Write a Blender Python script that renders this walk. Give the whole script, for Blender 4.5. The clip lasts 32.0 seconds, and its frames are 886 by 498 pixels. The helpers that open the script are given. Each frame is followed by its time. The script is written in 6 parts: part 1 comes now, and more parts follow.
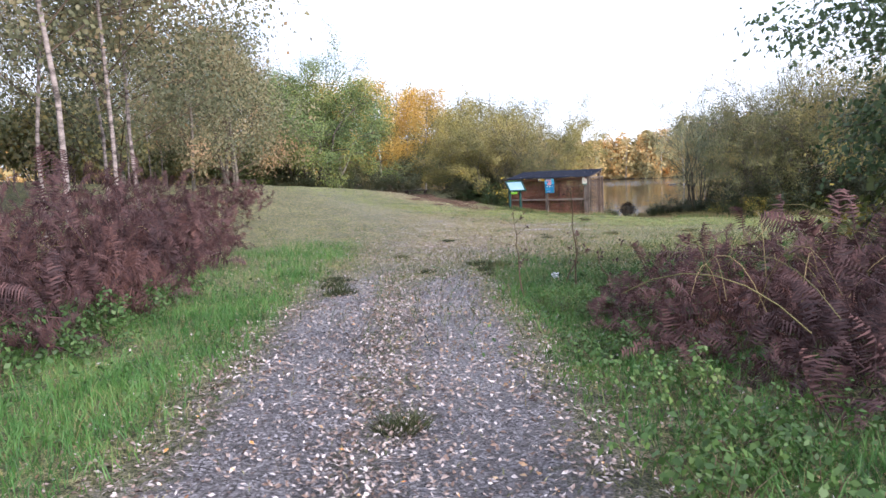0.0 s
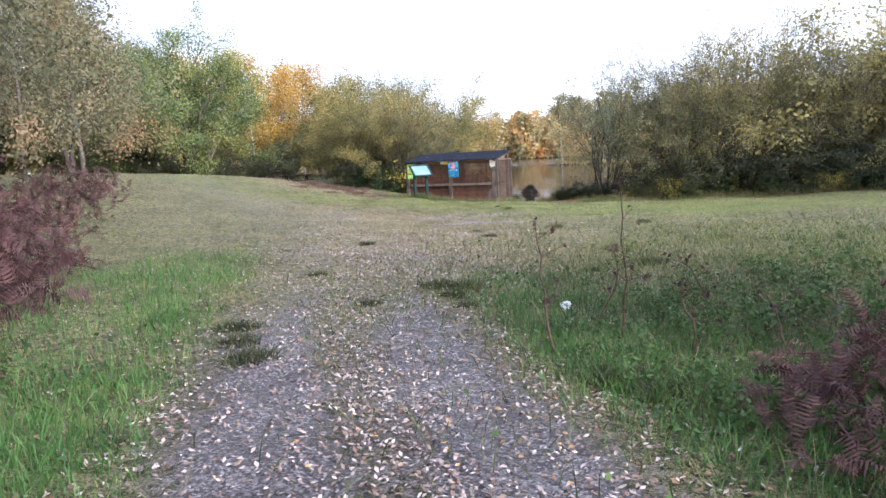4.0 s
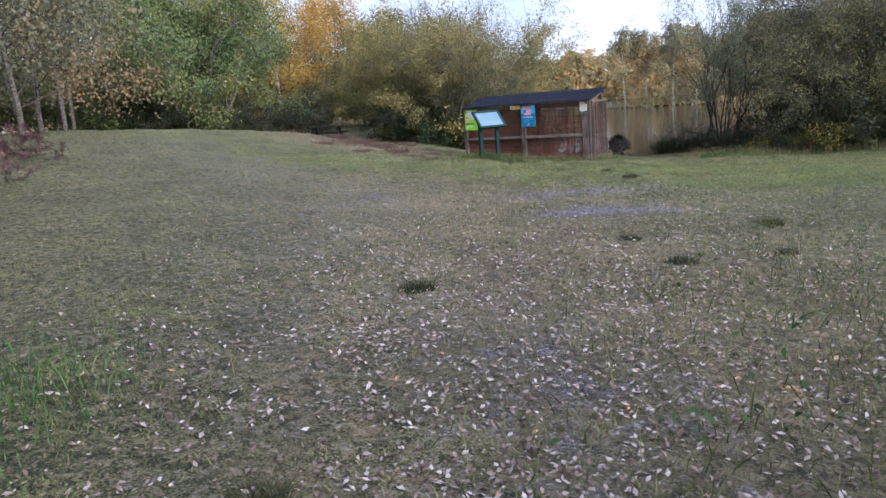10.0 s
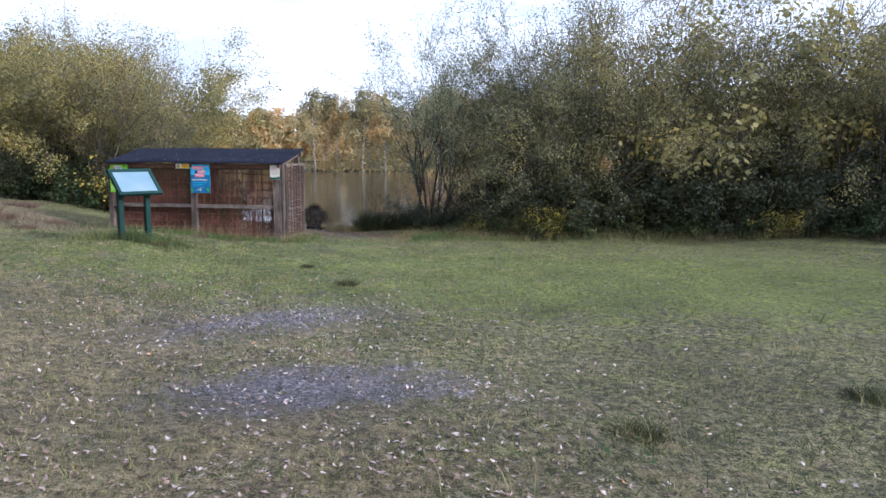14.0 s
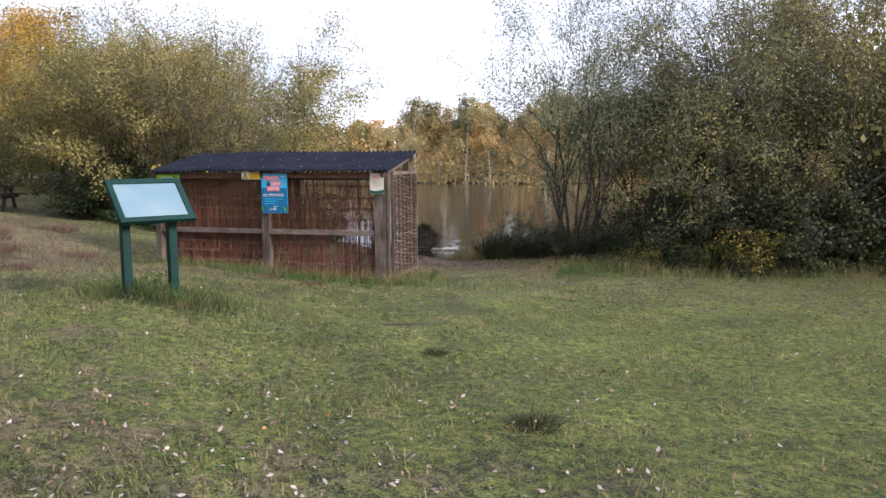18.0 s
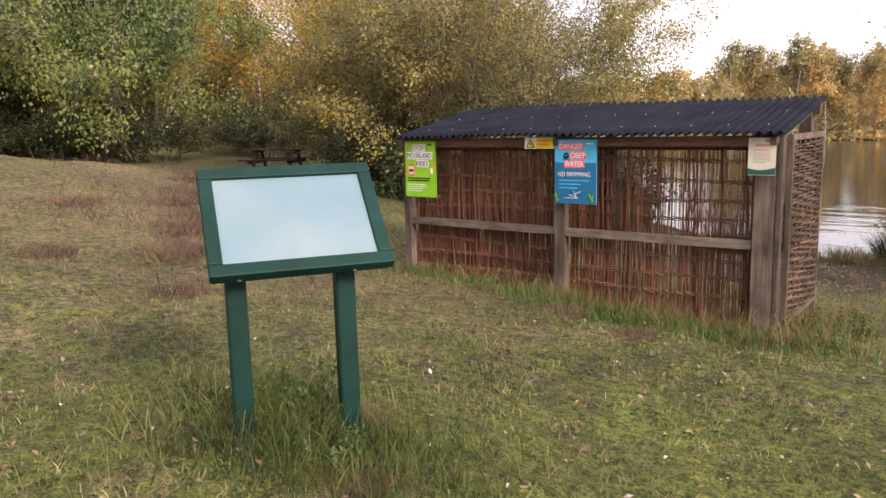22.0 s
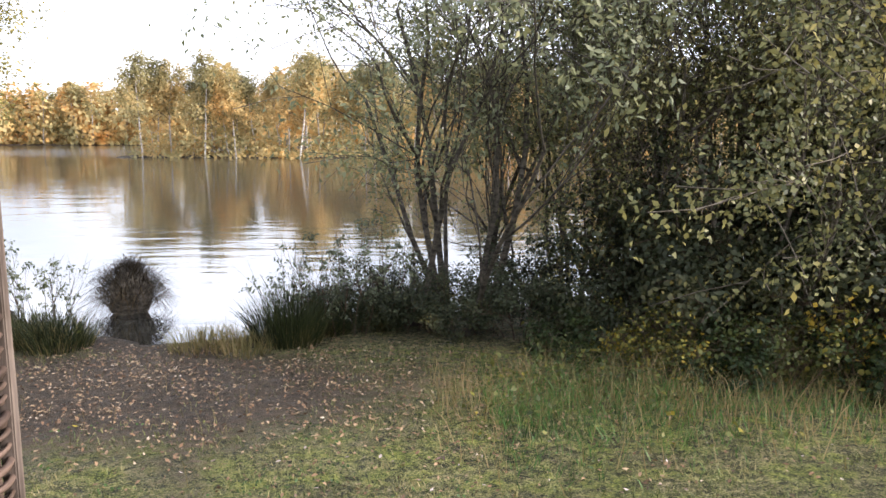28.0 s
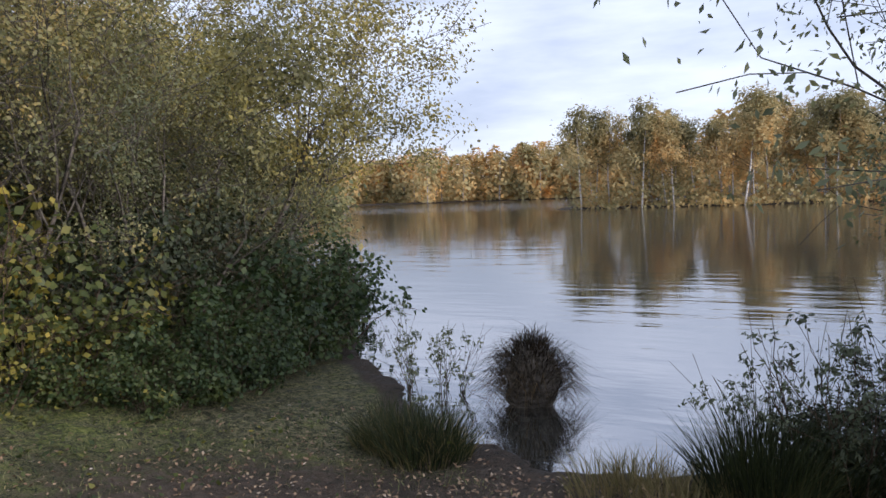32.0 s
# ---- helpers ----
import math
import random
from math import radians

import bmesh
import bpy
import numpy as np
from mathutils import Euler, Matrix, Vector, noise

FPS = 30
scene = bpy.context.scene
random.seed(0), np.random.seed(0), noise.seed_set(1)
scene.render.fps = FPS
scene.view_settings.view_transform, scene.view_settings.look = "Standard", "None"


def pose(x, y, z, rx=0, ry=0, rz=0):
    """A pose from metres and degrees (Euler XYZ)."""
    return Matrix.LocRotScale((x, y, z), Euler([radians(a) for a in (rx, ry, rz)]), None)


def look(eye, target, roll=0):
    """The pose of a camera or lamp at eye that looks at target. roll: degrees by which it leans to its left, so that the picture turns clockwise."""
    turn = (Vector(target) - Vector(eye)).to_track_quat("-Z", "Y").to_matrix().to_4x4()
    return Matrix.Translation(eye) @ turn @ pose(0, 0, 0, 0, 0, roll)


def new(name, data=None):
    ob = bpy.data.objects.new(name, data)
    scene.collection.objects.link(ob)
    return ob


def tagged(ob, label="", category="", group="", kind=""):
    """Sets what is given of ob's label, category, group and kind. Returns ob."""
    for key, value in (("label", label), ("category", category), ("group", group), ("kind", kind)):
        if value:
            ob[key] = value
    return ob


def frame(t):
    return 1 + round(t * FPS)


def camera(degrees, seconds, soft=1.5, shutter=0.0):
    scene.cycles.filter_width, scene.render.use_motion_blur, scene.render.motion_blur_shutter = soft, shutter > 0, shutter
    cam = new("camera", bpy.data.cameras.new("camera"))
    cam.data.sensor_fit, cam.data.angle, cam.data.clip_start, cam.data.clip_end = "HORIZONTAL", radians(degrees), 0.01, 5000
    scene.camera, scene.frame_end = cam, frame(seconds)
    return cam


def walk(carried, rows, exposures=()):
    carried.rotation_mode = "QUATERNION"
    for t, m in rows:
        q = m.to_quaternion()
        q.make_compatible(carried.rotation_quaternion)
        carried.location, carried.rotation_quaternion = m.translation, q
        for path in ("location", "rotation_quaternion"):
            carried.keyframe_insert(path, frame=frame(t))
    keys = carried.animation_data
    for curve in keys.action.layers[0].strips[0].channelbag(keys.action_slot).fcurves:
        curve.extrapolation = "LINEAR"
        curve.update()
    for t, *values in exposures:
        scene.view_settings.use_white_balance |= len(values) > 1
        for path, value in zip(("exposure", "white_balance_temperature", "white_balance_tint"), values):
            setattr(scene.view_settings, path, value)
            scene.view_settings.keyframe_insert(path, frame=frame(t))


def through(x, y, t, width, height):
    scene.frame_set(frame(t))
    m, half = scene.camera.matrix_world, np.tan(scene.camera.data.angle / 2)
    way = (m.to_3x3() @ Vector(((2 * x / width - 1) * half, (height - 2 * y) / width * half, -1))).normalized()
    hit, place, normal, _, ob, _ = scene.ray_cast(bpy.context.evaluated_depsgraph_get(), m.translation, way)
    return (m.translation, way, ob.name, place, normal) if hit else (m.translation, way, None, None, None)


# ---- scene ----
cam = camera(60.5, 32.0, 1.5, 0.08)
PATH = [
    (0, (13.928, -27.796, 1.713), (12.715, -26.221, 1.525), -2.6),
    (0.5, (13.551, -27.581, 1.706), (12.296, -26.038, 1.530), -2.8),
    (1, (13.132, -27.339, 1.712), (11.958, -25.734, 1.535), -4.0),
    (1.5, (12.780, -27.009, 1.704), (11.690, -25.351, 1.489), -3.3),
    (2, (12.391, -26.665, 1.684), (11.341, -24.985, 1.447), -3.9),
    (2.5, (12.076, -26.253, 1.688), (11.092, -24.528, 1.482), -5.1),
    (4.5, (10.838, -25.037, 1.821), (9.916, -23.290, 1.538), -3.1),
    (5, (10.497, -24.456, 1.770), (9.602, -22.699, 1.465), -5.0),
    (5.5, (10.165, -23.902, 1.744), (9.328, -22.122, 1.414), -4.2),
    (6, (9.967, -23.309, 1.729), (9.386, -21.440, 1.350), -3.1),
    (6.5, (9.694, -22.847, 1.754), (8.972, -21.017, 1.422), -1.5),
    (7, (9.332, -22.368, 1.823), (8.577, -20.546, 1.523), -1.7),
    (7.5, (8.988, -21.845, 1.830), (8.173, -20.041, 1.577), -1.5),
    (8, (8.636, -21.343, 1.811), (7.925, -19.503, 1.515), -1.6),
    (8.5, (8.374, -20.970, 1.750), (7.684, -19.125, 1.440), -3.0),
    (9, (7.875, -20.371, 1.749), (7.075, -18.579, 1.399), -2.5),
    (9.5, (7.514, -19.975, 1.753), (6.667, -18.219, 1.339), -2.7),
    (10, (7.139, -19.435, 1.727), (6.113, -17.769, 1.348), -4.4),
    (10.5, (6.874, -18.931, 1.739), (6.040, -17.175, 1.303), -5.0),
    (11, (6.607, -18.390, 1.739), (5.804, -16.607, 1.348), -3.6),
    (11.5, (6.313, -17.827, 1.746), (5.616, -15.993, 1.387), -2.6),
    (12, (6.077, -17.214, 1.732), (5.482, -15.335, 1.429), -1.7),
    (12.5, (5.828, -16.599, 1.718), (5.389, -14.674, 1.432), -0.7),
    (13, (5.720, -16.041, 1.716), (5.426, -14.084, 1.455), -0.3),
    (13.5, (5.570, -15.471, 1.696), (5.307, -13.509, 1.443), 1.0),
    (14, (5.362, -14.901, 1.762), (5.092, -12.941, 1.504), 0.3),
    (14.5, (5.140, -14.317, 1.799), (4.774, -12.369, 1.569), -0.3),
    (16.5, (4.214, -11.926, 1.654), (3.865, -9.969, 1.468), 0.8),
    (17, (4.013, -11.304, 1.657), (3.628, -9.357, 1.445), 1.1),
    (17.5, (3.764, -10.752, 1.612), (3.361, -8.812, 1.368), 0.1),
    (18, (3.578, -10.191, 1.590), (3.059, -8.277, 1.363), -0.4),
    (18.5, (3.373, -9.664, 1.626), (2.797, -7.767, 1.385), -0.2),
    (19, (3.174, -9.074, 1.605), (2.480, -7.216, 1.372), -0.4),
    (19.5, (2.881, -8.526, 1.597), (2.085, -6.711, 1.349), -0.8),
    (20, (2.666, -8.067, 1.602), (1.743, -6.310, 1.380), -0.8),
    (20.5, (2.373, -7.568, 1.576), (1.330, -5.881, 1.343), -0.3),
    (21, (2.100, -7.113, 1.609), (1.053, -5.434, 1.338), -0.6),
    (21.5, (1.804, -6.632, 1.602), (0.672, -5.014, 1.308), -1.2),
    (22, (1.464, -6.254, 1.609), (0.272, -4.686, 1.283), -1.4),
    (22.5, (1.182, -5.841, 1.638), (-0.061, -4.309, 1.332), -1.8),
    (23, (0.907, -5.482, 1.614), (-0.307, -3.925, 1.314), -2.1),
    (23.5, (0.608, -5.168, 1.572), (-0.291, -3.419, 1.227), -1.2),
    (24, (0.510, -4.739, 1.587), (-0.156, -2.895, 1.209), -0.7),
    (24.5, (0.422, -4.261, 1.564), (0.102, -2.339, 1.128), -0.7),
    (25, (0.427, -3.822, 1.568), (0.377, -1.883, 1.089), -0.1),
    (25.5, (0.522, -3.317, 1.570), (0.603, -1.378, 1.089), 0.7),
    (26, (0.643, -2.861, 1.556), (0.918, -0.942, 1.075), 1.9),
    (26.5, (0.993, -2.562, 1.535), (1.240, -0.612, 1.175), 2.7),
    (28.5, (1.342, -0.761, 1.553), (1.419, 1.221, 1.295), -1.1),
    (29, (1.423, -0.345, 1.471), (1.348, 1.645, 1.285), -0.0),
    (29.5, (1.439, 0.067, 1.429), (1.159, 2.039, 1.247), 0.6),
    (30, (1.384, 0.482, 1.411), (0.969, 2.428, 1.205), 0.4),
    (30.5, (1.280, 0.868, 1.381), (0.571, 2.726, 1.164), -0.1),
    (31, (1.058, 1.204, 1.332), (0.207, 2.999, 1.102), -0.6),
    (31.5, (0.829, 1.498, 1.320), (-0.047, 3.286, 1.127), -1.2),
    (32, (0.691, 1.646, 1.351), (-0.252, 3.404, 1.203), -2.4),
]
EXPOSURES = [(0.0, 1.05, 5700, 17), (2.5, 1.05, 5700, 17), (5.0, 1.15, 5450, 19), (6.1, 1.15, 5250, 23), (7.2, 0.6, 5350, 20), (9.0, 0.45, 5350, 20), (10.0, 0.45, 5300, 20), (11.0, 0.65, 5300, 20), (12.0, 0.48, 5300, 19), (14.0, 0.62, 5350, 18), (18.0, 0.58, 6000, 18), (20.5, 0.4, 6400, 17), (22.5, 0.8, 7400, 24), (24.0, 0.9, 7800, 23),
             (25.0, 1.2, 6000, 13), (26.0, 1.5, 5900, 14), (28.5, 1.12, 6400, 16), (30.0, 0.65, 6500, 16), (31.0, 0.2, 6000, 16), (32.0, 0.05, 5700, 17)]
walk(cam, [(t, look(eye, target, roll)) for t, eye, target, roll in PATH], EXPOSURES)

# ---- light ----
world = bpy.data.worlds.new("sky")
scene.world = world
world.use_nodes = True
wn, wl = world.node_tree.nodes, world.node_tree.links
wn.clear()
w_out, w_bg, w_sky = wn.new("ShaderNodeOutputWorld"), wn.new("ShaderNodeBackground"), wn.new("ShaderNodeTexSky")
w_sky.sky_type, w_sky.sun_disc = "NISHITA", False
w_sky.sun_elevation, w_sky.sun_rotation = radians(26), radians(103)
w_co, w_map, w_noise, w_ramp, w_mix = (wn.new("ShaderNodeTexCoord"), wn.new("ShaderNodeMapping"), wn.new("ShaderNodeTexNoise"),
                                       wn.new("ShaderNodeValToRGB"), wn.new("ShaderNodeMix"))
w_map.inputs["Scale"].default_value = (1.6, 1.6, 7.0)
w_noise.inputs["Scale"].default_value, w_noise.inputs["Detail"].default_value, w_noise.inputs["Roughness"].default_value = 1.7, 6, 0.55
w_ramp.color_ramp.elements[0].position, w_ramp.color_ramp.elements[0].color = 0.30, (5.6, 6.2, 7.1, 1)
w_ramp.color_ramp.elements[1].position, w_ramp.color_ramp.elements[1].color = 0.62, (10.5, 10.8, 11.2, 1)
w_mix.data_type = "RGBA"
w_mix.inputs["Factor"].default_value = 0.86
w_bg.inputs["Strength"].default_value = 0.12
wl.new(w_co.outputs["Generated"], w_map.inputs["Vector"])
wl.new(w_map.outputs["Vector"], w_noise.inputs["Vector"])
wl.new(w_noise.outputs["Fac"], w_ramp.inputs["Fac"])
wl.new(w_sky.outputs["Color"], w_mix.inputs["A"])
w_dir, w_side, w_gain = wn.new("ShaderNodeVectorMath"), wn.new("ShaderNodeMapRange"), wn.new("ShaderNodeVectorMath")
w_dir.operation, w_gain.operation = "DOT_PRODUCT", "SCALE"
w_dir.inputs[1].default_value = (0.95, -0.23, 0.2)
w_side.inputs["From Min"].default_value, w_side.inputs["From Max"].default_value = -1.0, 1.0
w_side.inputs["To Min"].default_value, w_side.inputs["To Max"].default_value = 0.68, 1.22
wl.new(w_co.outputs["Generated"], w_dir.inputs[0])
wl.new(w_dir.outputs["Value"], w_side.inputs["Value"])
wl.new(w_ramp.outputs["Color"], w_gain.inputs[0])
wl.new(w_side.outputs["Result"], w_gain.inputs["Scale"])
wl.new(w_gain.outputs["Vector"], w_mix.inputs["B"])
wl.new(w_mix.outputs["Result"], w_bg.inputs["Color"])
wl.new(w_bg.outputs["Background"], w_out.inputs["Surface"])

sun = new("sun", bpy.data.lights.new("sun", "SUN"))
sun.data.energy, sun.data.angle, sun.data.color = 3.4, radians(14), (1.0, 0.90, 0.78)
sun.matrix_world = look((21, -5, 10.5), (0, 0, 0))


# ---- materials ----
def node_mat(name, rough=0.8, spec=0.3):
    m = bpy.data.materials.new(name)
    m.use_nodes = True
    n, l = m.node_tree.nodes, m.node_tree.links
    b = n["Principled BSDF"]
    b.inputs["Roughness"].default_value = rough
    b.inputs["Specular IOR Level"].default_value = spec
    return m, n, l, b


def ramp_node(n, stops, interp="LINEAR"):
    r = n.new("ShaderNodeValToRGB")
    r.color_ramp.interpolation = interp
    while len(r.color_ramp.elements) < len(stops):
        r.color_ramp.elements.new(0.5)
    for e, (p, c) in zip(r.color_ramp.elements, stops):
        e.position, e.color = p, (*c, 1)
    return r


def noise_node(n, l, scale, detail=4, rough=0.6, coord="Object", stretch=None, kind="noise"):
    tc = n.new("ShaderNodeTexCoord")
    t = n.new("ShaderNodeTexNoise") if kind == "noise" else n.new("ShaderNodeTexVoronoi")
    t.inputs["Scale"].default_value = scale
    if kind == "noise":
        t.inputs["Detail"].default_value, t.inputs["Roughness"].default_value = detail, rough
    src = tc.outputs[coord]
    if stretch:
        mp = n.new("ShaderNodeMapping")
        mp.inputs["Scale"].default_value = stretch
        l.new(src, mp.inputs["Vector"])
        src = mp.outputs["Vector"]
    l.new(src, t.inputs["Vector"])
    return t


def mix_node(n, l, fac, a, b):
    m = n.new("ShaderNodeMix")
    m.data_type = "RGBA"
    for sock, v in (("Factor", fac), ("A", a), ("B", b)):
        if isinstance(v, (int, float)):
            m.inputs[sock].default_value = v
        elif isinstance(v, tuple):
            m.inputs[sock].default_value = (*v, 1)
        else:
            l.new(v, m.inputs[sock])
    return m.outputs["Result"]


def bump_to(n, l, b, height, strength=0.3, dist=0.01):
    bp = n.new("ShaderNodeBump")
    bp.inputs["Strength"].default_value, bp.inputs["Distance"].default_value = strength, dist
    l.new(height, bp.inputs["Height"])
    l.new(bp.outputs["Normal"], b.inputs["Normal"])


def mat_leaf(name, stops, through=0.35, rough=0.55, patch=0.9, contrast=1.1, speckle=0.42):
    """Leaves: the colour differs from leaf to leaf and from clump to clump, and some light comes through."""
    m, n, l, b = node_mat(name, rough, 0.35)
    geo = n.new("ShaderNodeNewGeometry")
    big = noise_node(n, l, patch, 3)
    add = n.new("ShaderNodeMath")
    add.operation = "MULTIPLY_ADD"
    add.inputs[1].default_value = speckle
    oi = n.new("ShaderNodeObjectInfo")
    own = n.new("ShaderNodeMath")
    own.operation = "MULTIPLY_ADD"
    own.inputs[1].default_value, own.inputs[2].default_value = 0.26, -0.07
    l.new(oi.outputs["Random"], own.inputs[0])
    l.new(own.outputs[0], add.inputs[2])
    l.new(geo.outputs["Random Per Island"], add.inputs[0])
    sub = n.new("ShaderNodeMath")
    sub.operation = "MULTIPLY_ADD"
    sub.inputs[1].default_value = contrast
    l.new(big.outputs["Fac"], sub.inputs[0])
    sh = n.new("ShaderNodeMath")
    sh.operation = "SUBTRACT"
    sh.inputs[1].default_value = 0.32 + (contrast - 1.1) * 0.5 - (0.42 - speckle) / 2
    l.new(add.outputs[0], sub.inputs[2])
    l.new(sub.outputs[0], sh.inputs[0])
    r = ramp_node(n, stops)
    l.new(sh.outputs[0], r.inputs["Fac"])
    l.new(r.outputs["Color"], b.inputs["Base Color"])
    tr = n.new("ShaderNodeBsdfTranslucent")
    l.new(r.outputs["Color"], tr.inputs["Color"])
    mx = n.new("ShaderNodeMixShader")
    mx.inputs["Fac"].default_value = through
    l.new(b.outputs["BSDF"], mx.inputs[1])
    l.new(tr.outputs["BSDF"], mx.inputs[2])
    l.new(mx.outputs["Shader"], n["Material Output"].inputs["Surface"])
    return m


def mat_wood(name, dark, light, rough=0.8, scale=(40, 40, 3)):
    m, n, l, b = node_mat(name, rough, 0.25)
    g = noise_node(n, l, 1.0, 6, 0.65, stretch=scale)
    s = noise_node(n, l, 2.5, 3)
    r = ramp_node(n, [(0.3, dark), (0.7, light)])
    l.new(g.outputs["Fac"], r.inputs["Fac"])
    r2 = ramp_node(n, [(0.35, (0.45, 0.43, 0.4)), (0.6, (1, 1, 1))])
    l.new(s.outputs["Fac"], r2.inputs["Fac"])
    mm = n.new("ShaderNodeMix")
    mm.data_type, mm.blend_type = "RGBA", "MULTIPLY"
    mm.inputs["Factor"].default_value = 0.8
    l.new(r.outputs["Color"], mm.inputs["A"])
    l.new(r2.outputs["Color"], mm.inputs["B"])
    oi = n.new("ShaderNodeObjectInfo")
    hv = n.new("ShaderNodeHueSaturation")
    mr = n.new("ShaderNodeMapRange")
    mr.inputs["To Min"].default_value, mr.inputs["To Max"].default_value = 0.7, 1.25
    l.new(oi.outputs["Random"], mr.inputs["Value"])
    l.new(mr.outputs["Result"], hv.inputs["Value"])
    l.new(mm.outputs["Result"], hv.inputs["Color"])
    l.new(hv.outputs["Color"], b.inputs["Base Color"])
    bump_to(n, l, b, g.outputs["Fac"], 0.5, 0.004)
    return m


def mat_plain(name, col, rough=0.5, spec=0.4, vary=0.12, scale=6.0, metal=0.0):
    """A painted or printed surface with faint blotches and grain."""
    m, n, l, b = node_mat(name, rough, spec)
    t = noise_node(n, l, scale, 5)
    r = ramp_node(n, [(0.3, tuple(c * (1 - vary) for c in col)), (0.7, tuple(min(1, c * (1 + vary)) for c in col))])
    l.new(t.outputs["Fac"], r.inputs["Fac"])
    l.new(r.outputs["Color"], b.inputs["Base Color"])
    b.inputs["Metallic"].default_value = metal
    fine = noise_node(n, l, scale * 30, 2)
    bump_to(n, l, b, fine.outputs["Fac"], 0.12, 0.001)
    return m


def mat_bark(name, dark, light, scale=(6, 6, 14), rough=0.9):
    m, n, l, b = node_mat(name, rough, 0.15)
    g = noise_node(n, l, 1.5, 6, 0.7, stretch=scale)
    r = ramp_node(n, [(0.38, dark), (0.6, light)])
    l.new(g.outputs["Fac"], r.inputs["Fac"])
    l.new(r.outputs["Color"], b.inputs["Base Color"])
    bump_to(n, l, b, g.outputs["Fac"], 0.6, 0.01)
    return m


M = {}
M["willow_leaf"] = mat_leaf("willow_leaf", [(0.1, (0.07, 0.085, 0.05)), (0.5, (0.17, 0.19, 0.11)), (0.8, (0.25, 0.25, 0.11)), (1.0, (0.46, 0.35, 0.08))], 0.42, 0.5, 1.3, 1.3, 0.24)
M["shrub_leaf"] = mat_leaf("shrub_leaf", [(0.05, (0.035, 0.045, 0.022)), (0.35, (0.12, 0.13, 0.055)), (0.6, (0.22, 0.205, 0.08)), (0.8, (0.34, 0.265, 0.09)), (1.0, (0.46, 0.31, 0.08))], 0.4, 0.5, 0.8, 1.5, 0.28)
M["yellow_leaf"] = mat_leaf("yellow_leaf", [(0.05, (0.055, 0.058, 0.022)), (0.4, (0.18, 0.165, 0.055)), (0.7, (0.34, 0.28, 0.075)), (1.0, (0.52, 0.36, 0.07))], 0.36, 0.5, 0.7, 1.6, 0.26)
M["green_leaf"] = mat_leaf("green_leaf", [(0.05, (0.022, 0.042, 0.013)), (0.42, (0.09, 0.135, 0.04)), (0.75, (0.20, 0.235, 0.065)), (1.0, (0.40, 0.34, 0.075))], 0.35, 0.5, 0.6, 1.8, 0.26)
M["orange_leaf"] = mat_leaf("orange_leaf", [(0.1, (0.27, 0.20, 0.055)), (0.5, (0.56, 0.36, 0.08)), (0.8, (0.72, 0.45, 0.09)), (1.0, (0.78, 0.54, 0.11))], 0.45, 0.55, 0.5, 1.3, 0.26)
# near-black leaf: the shade at the foot of the bushes, put into the colour
M["foot_shade_leaf"] = mat_leaf("foot_shade_leaf", [(0.1, (0.014, 0.02, 0.009)), (0.5, (0.04, 0.05, 0.02)), (0.8, (0.09, 0.085, 0.03)), (1.0, (0.26, 0.19, 0.04))], 0.2, 0.55, 1.4, 1.4, 0.3)
M["birch_leaf"] = mat_leaf("birch_leaf", [(0.05, (0.05, 0.06, 0.035)), (0.4, (0.165, 0.165, 0.085)), (0.65, (0.27, 0.22, 0.11)), (0.85, (0.37, 0.235, 0.13)), (1.0, (0.48, 0.27, 0.09))], 0.4, 0.55, 0.35, 1.8, 0.24)
M["island_leaf"] = mat_leaf("island_leaf", [(0.05, (0.13, 0.13, 0.07)), (0.35, (0.36, 0.31, 0.145)), (0.6, (0.54, 0.39, 0.165)), (0.82, (0.68, 0.39, 0.13)), (1.0, (0.74, 0.36, 0.09))], 0.45, 0.6, 0.22, 1.7, 0.22)
M["bramble_leaf"] = mat_leaf("bramble_leaf", [(0.1, (0.014, 0.028, 0.009)), (0.5, (0.04, 0.065, 0.018)), (0.85, (0.10, 0.12, 0.03)), (1.0, (0.40, 0.30, 0.04))])
M["gold_leaf"] = mat_leaf("gold_leaf", [(0.1, (0.035, 0.05, 0.014)), (0.45, (0.10, 0.115, 0.028)), (0.72, (0.30, 0.24, 0.035)), (1.0, (0.66, 0.41, 0.05))])
M["bracken"] = mat_leaf("bracken", [(0.1, (0.022, 0.011, 0.012)), (0.5, (0.062, 0.030, 0.029)), (0.8, (0.115, 0.055, 0.048)), (1.0, (0.23, 0.115, 0.075))], 0.15, 0.75)
M["grass"] = mat_leaf("grass", [(0.05, (0.022, 0.034, 0.012)), (0.35, (0.095, 0.12, 0.04)), (0.62, (0.215, 0.22, 0.085)), (0.85, (0.36, 0.30, 0.14)), (1.0, (0.42, 0.35, 0.20))], 0.35, 0.6, 2.6, 1.7)
M["dry_grass"] = mat_leaf("dry_grass", [(0.1, (0.091, 0.098, 0.033)), (0.5, (0.208, 0.169, 0.072)), (0.85, (0.325, 0.234, 0.117)), (1.0, (0.494, 0.364, 0.195))], 0.3, 0.7)
M["rush"] = mat_leaf("rush", [(0.1, (0.012, 0.018, 0.008)), (0.5, (0.04, 0.05, 0.016)), (0.85, (0.12, 0.105, 0.04)), (1.0, (0.30, 0.21, 0.10))], 0.2, 0.6)
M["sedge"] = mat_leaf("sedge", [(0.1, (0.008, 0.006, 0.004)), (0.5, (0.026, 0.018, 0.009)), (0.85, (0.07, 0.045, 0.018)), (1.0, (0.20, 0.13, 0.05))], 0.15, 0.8)
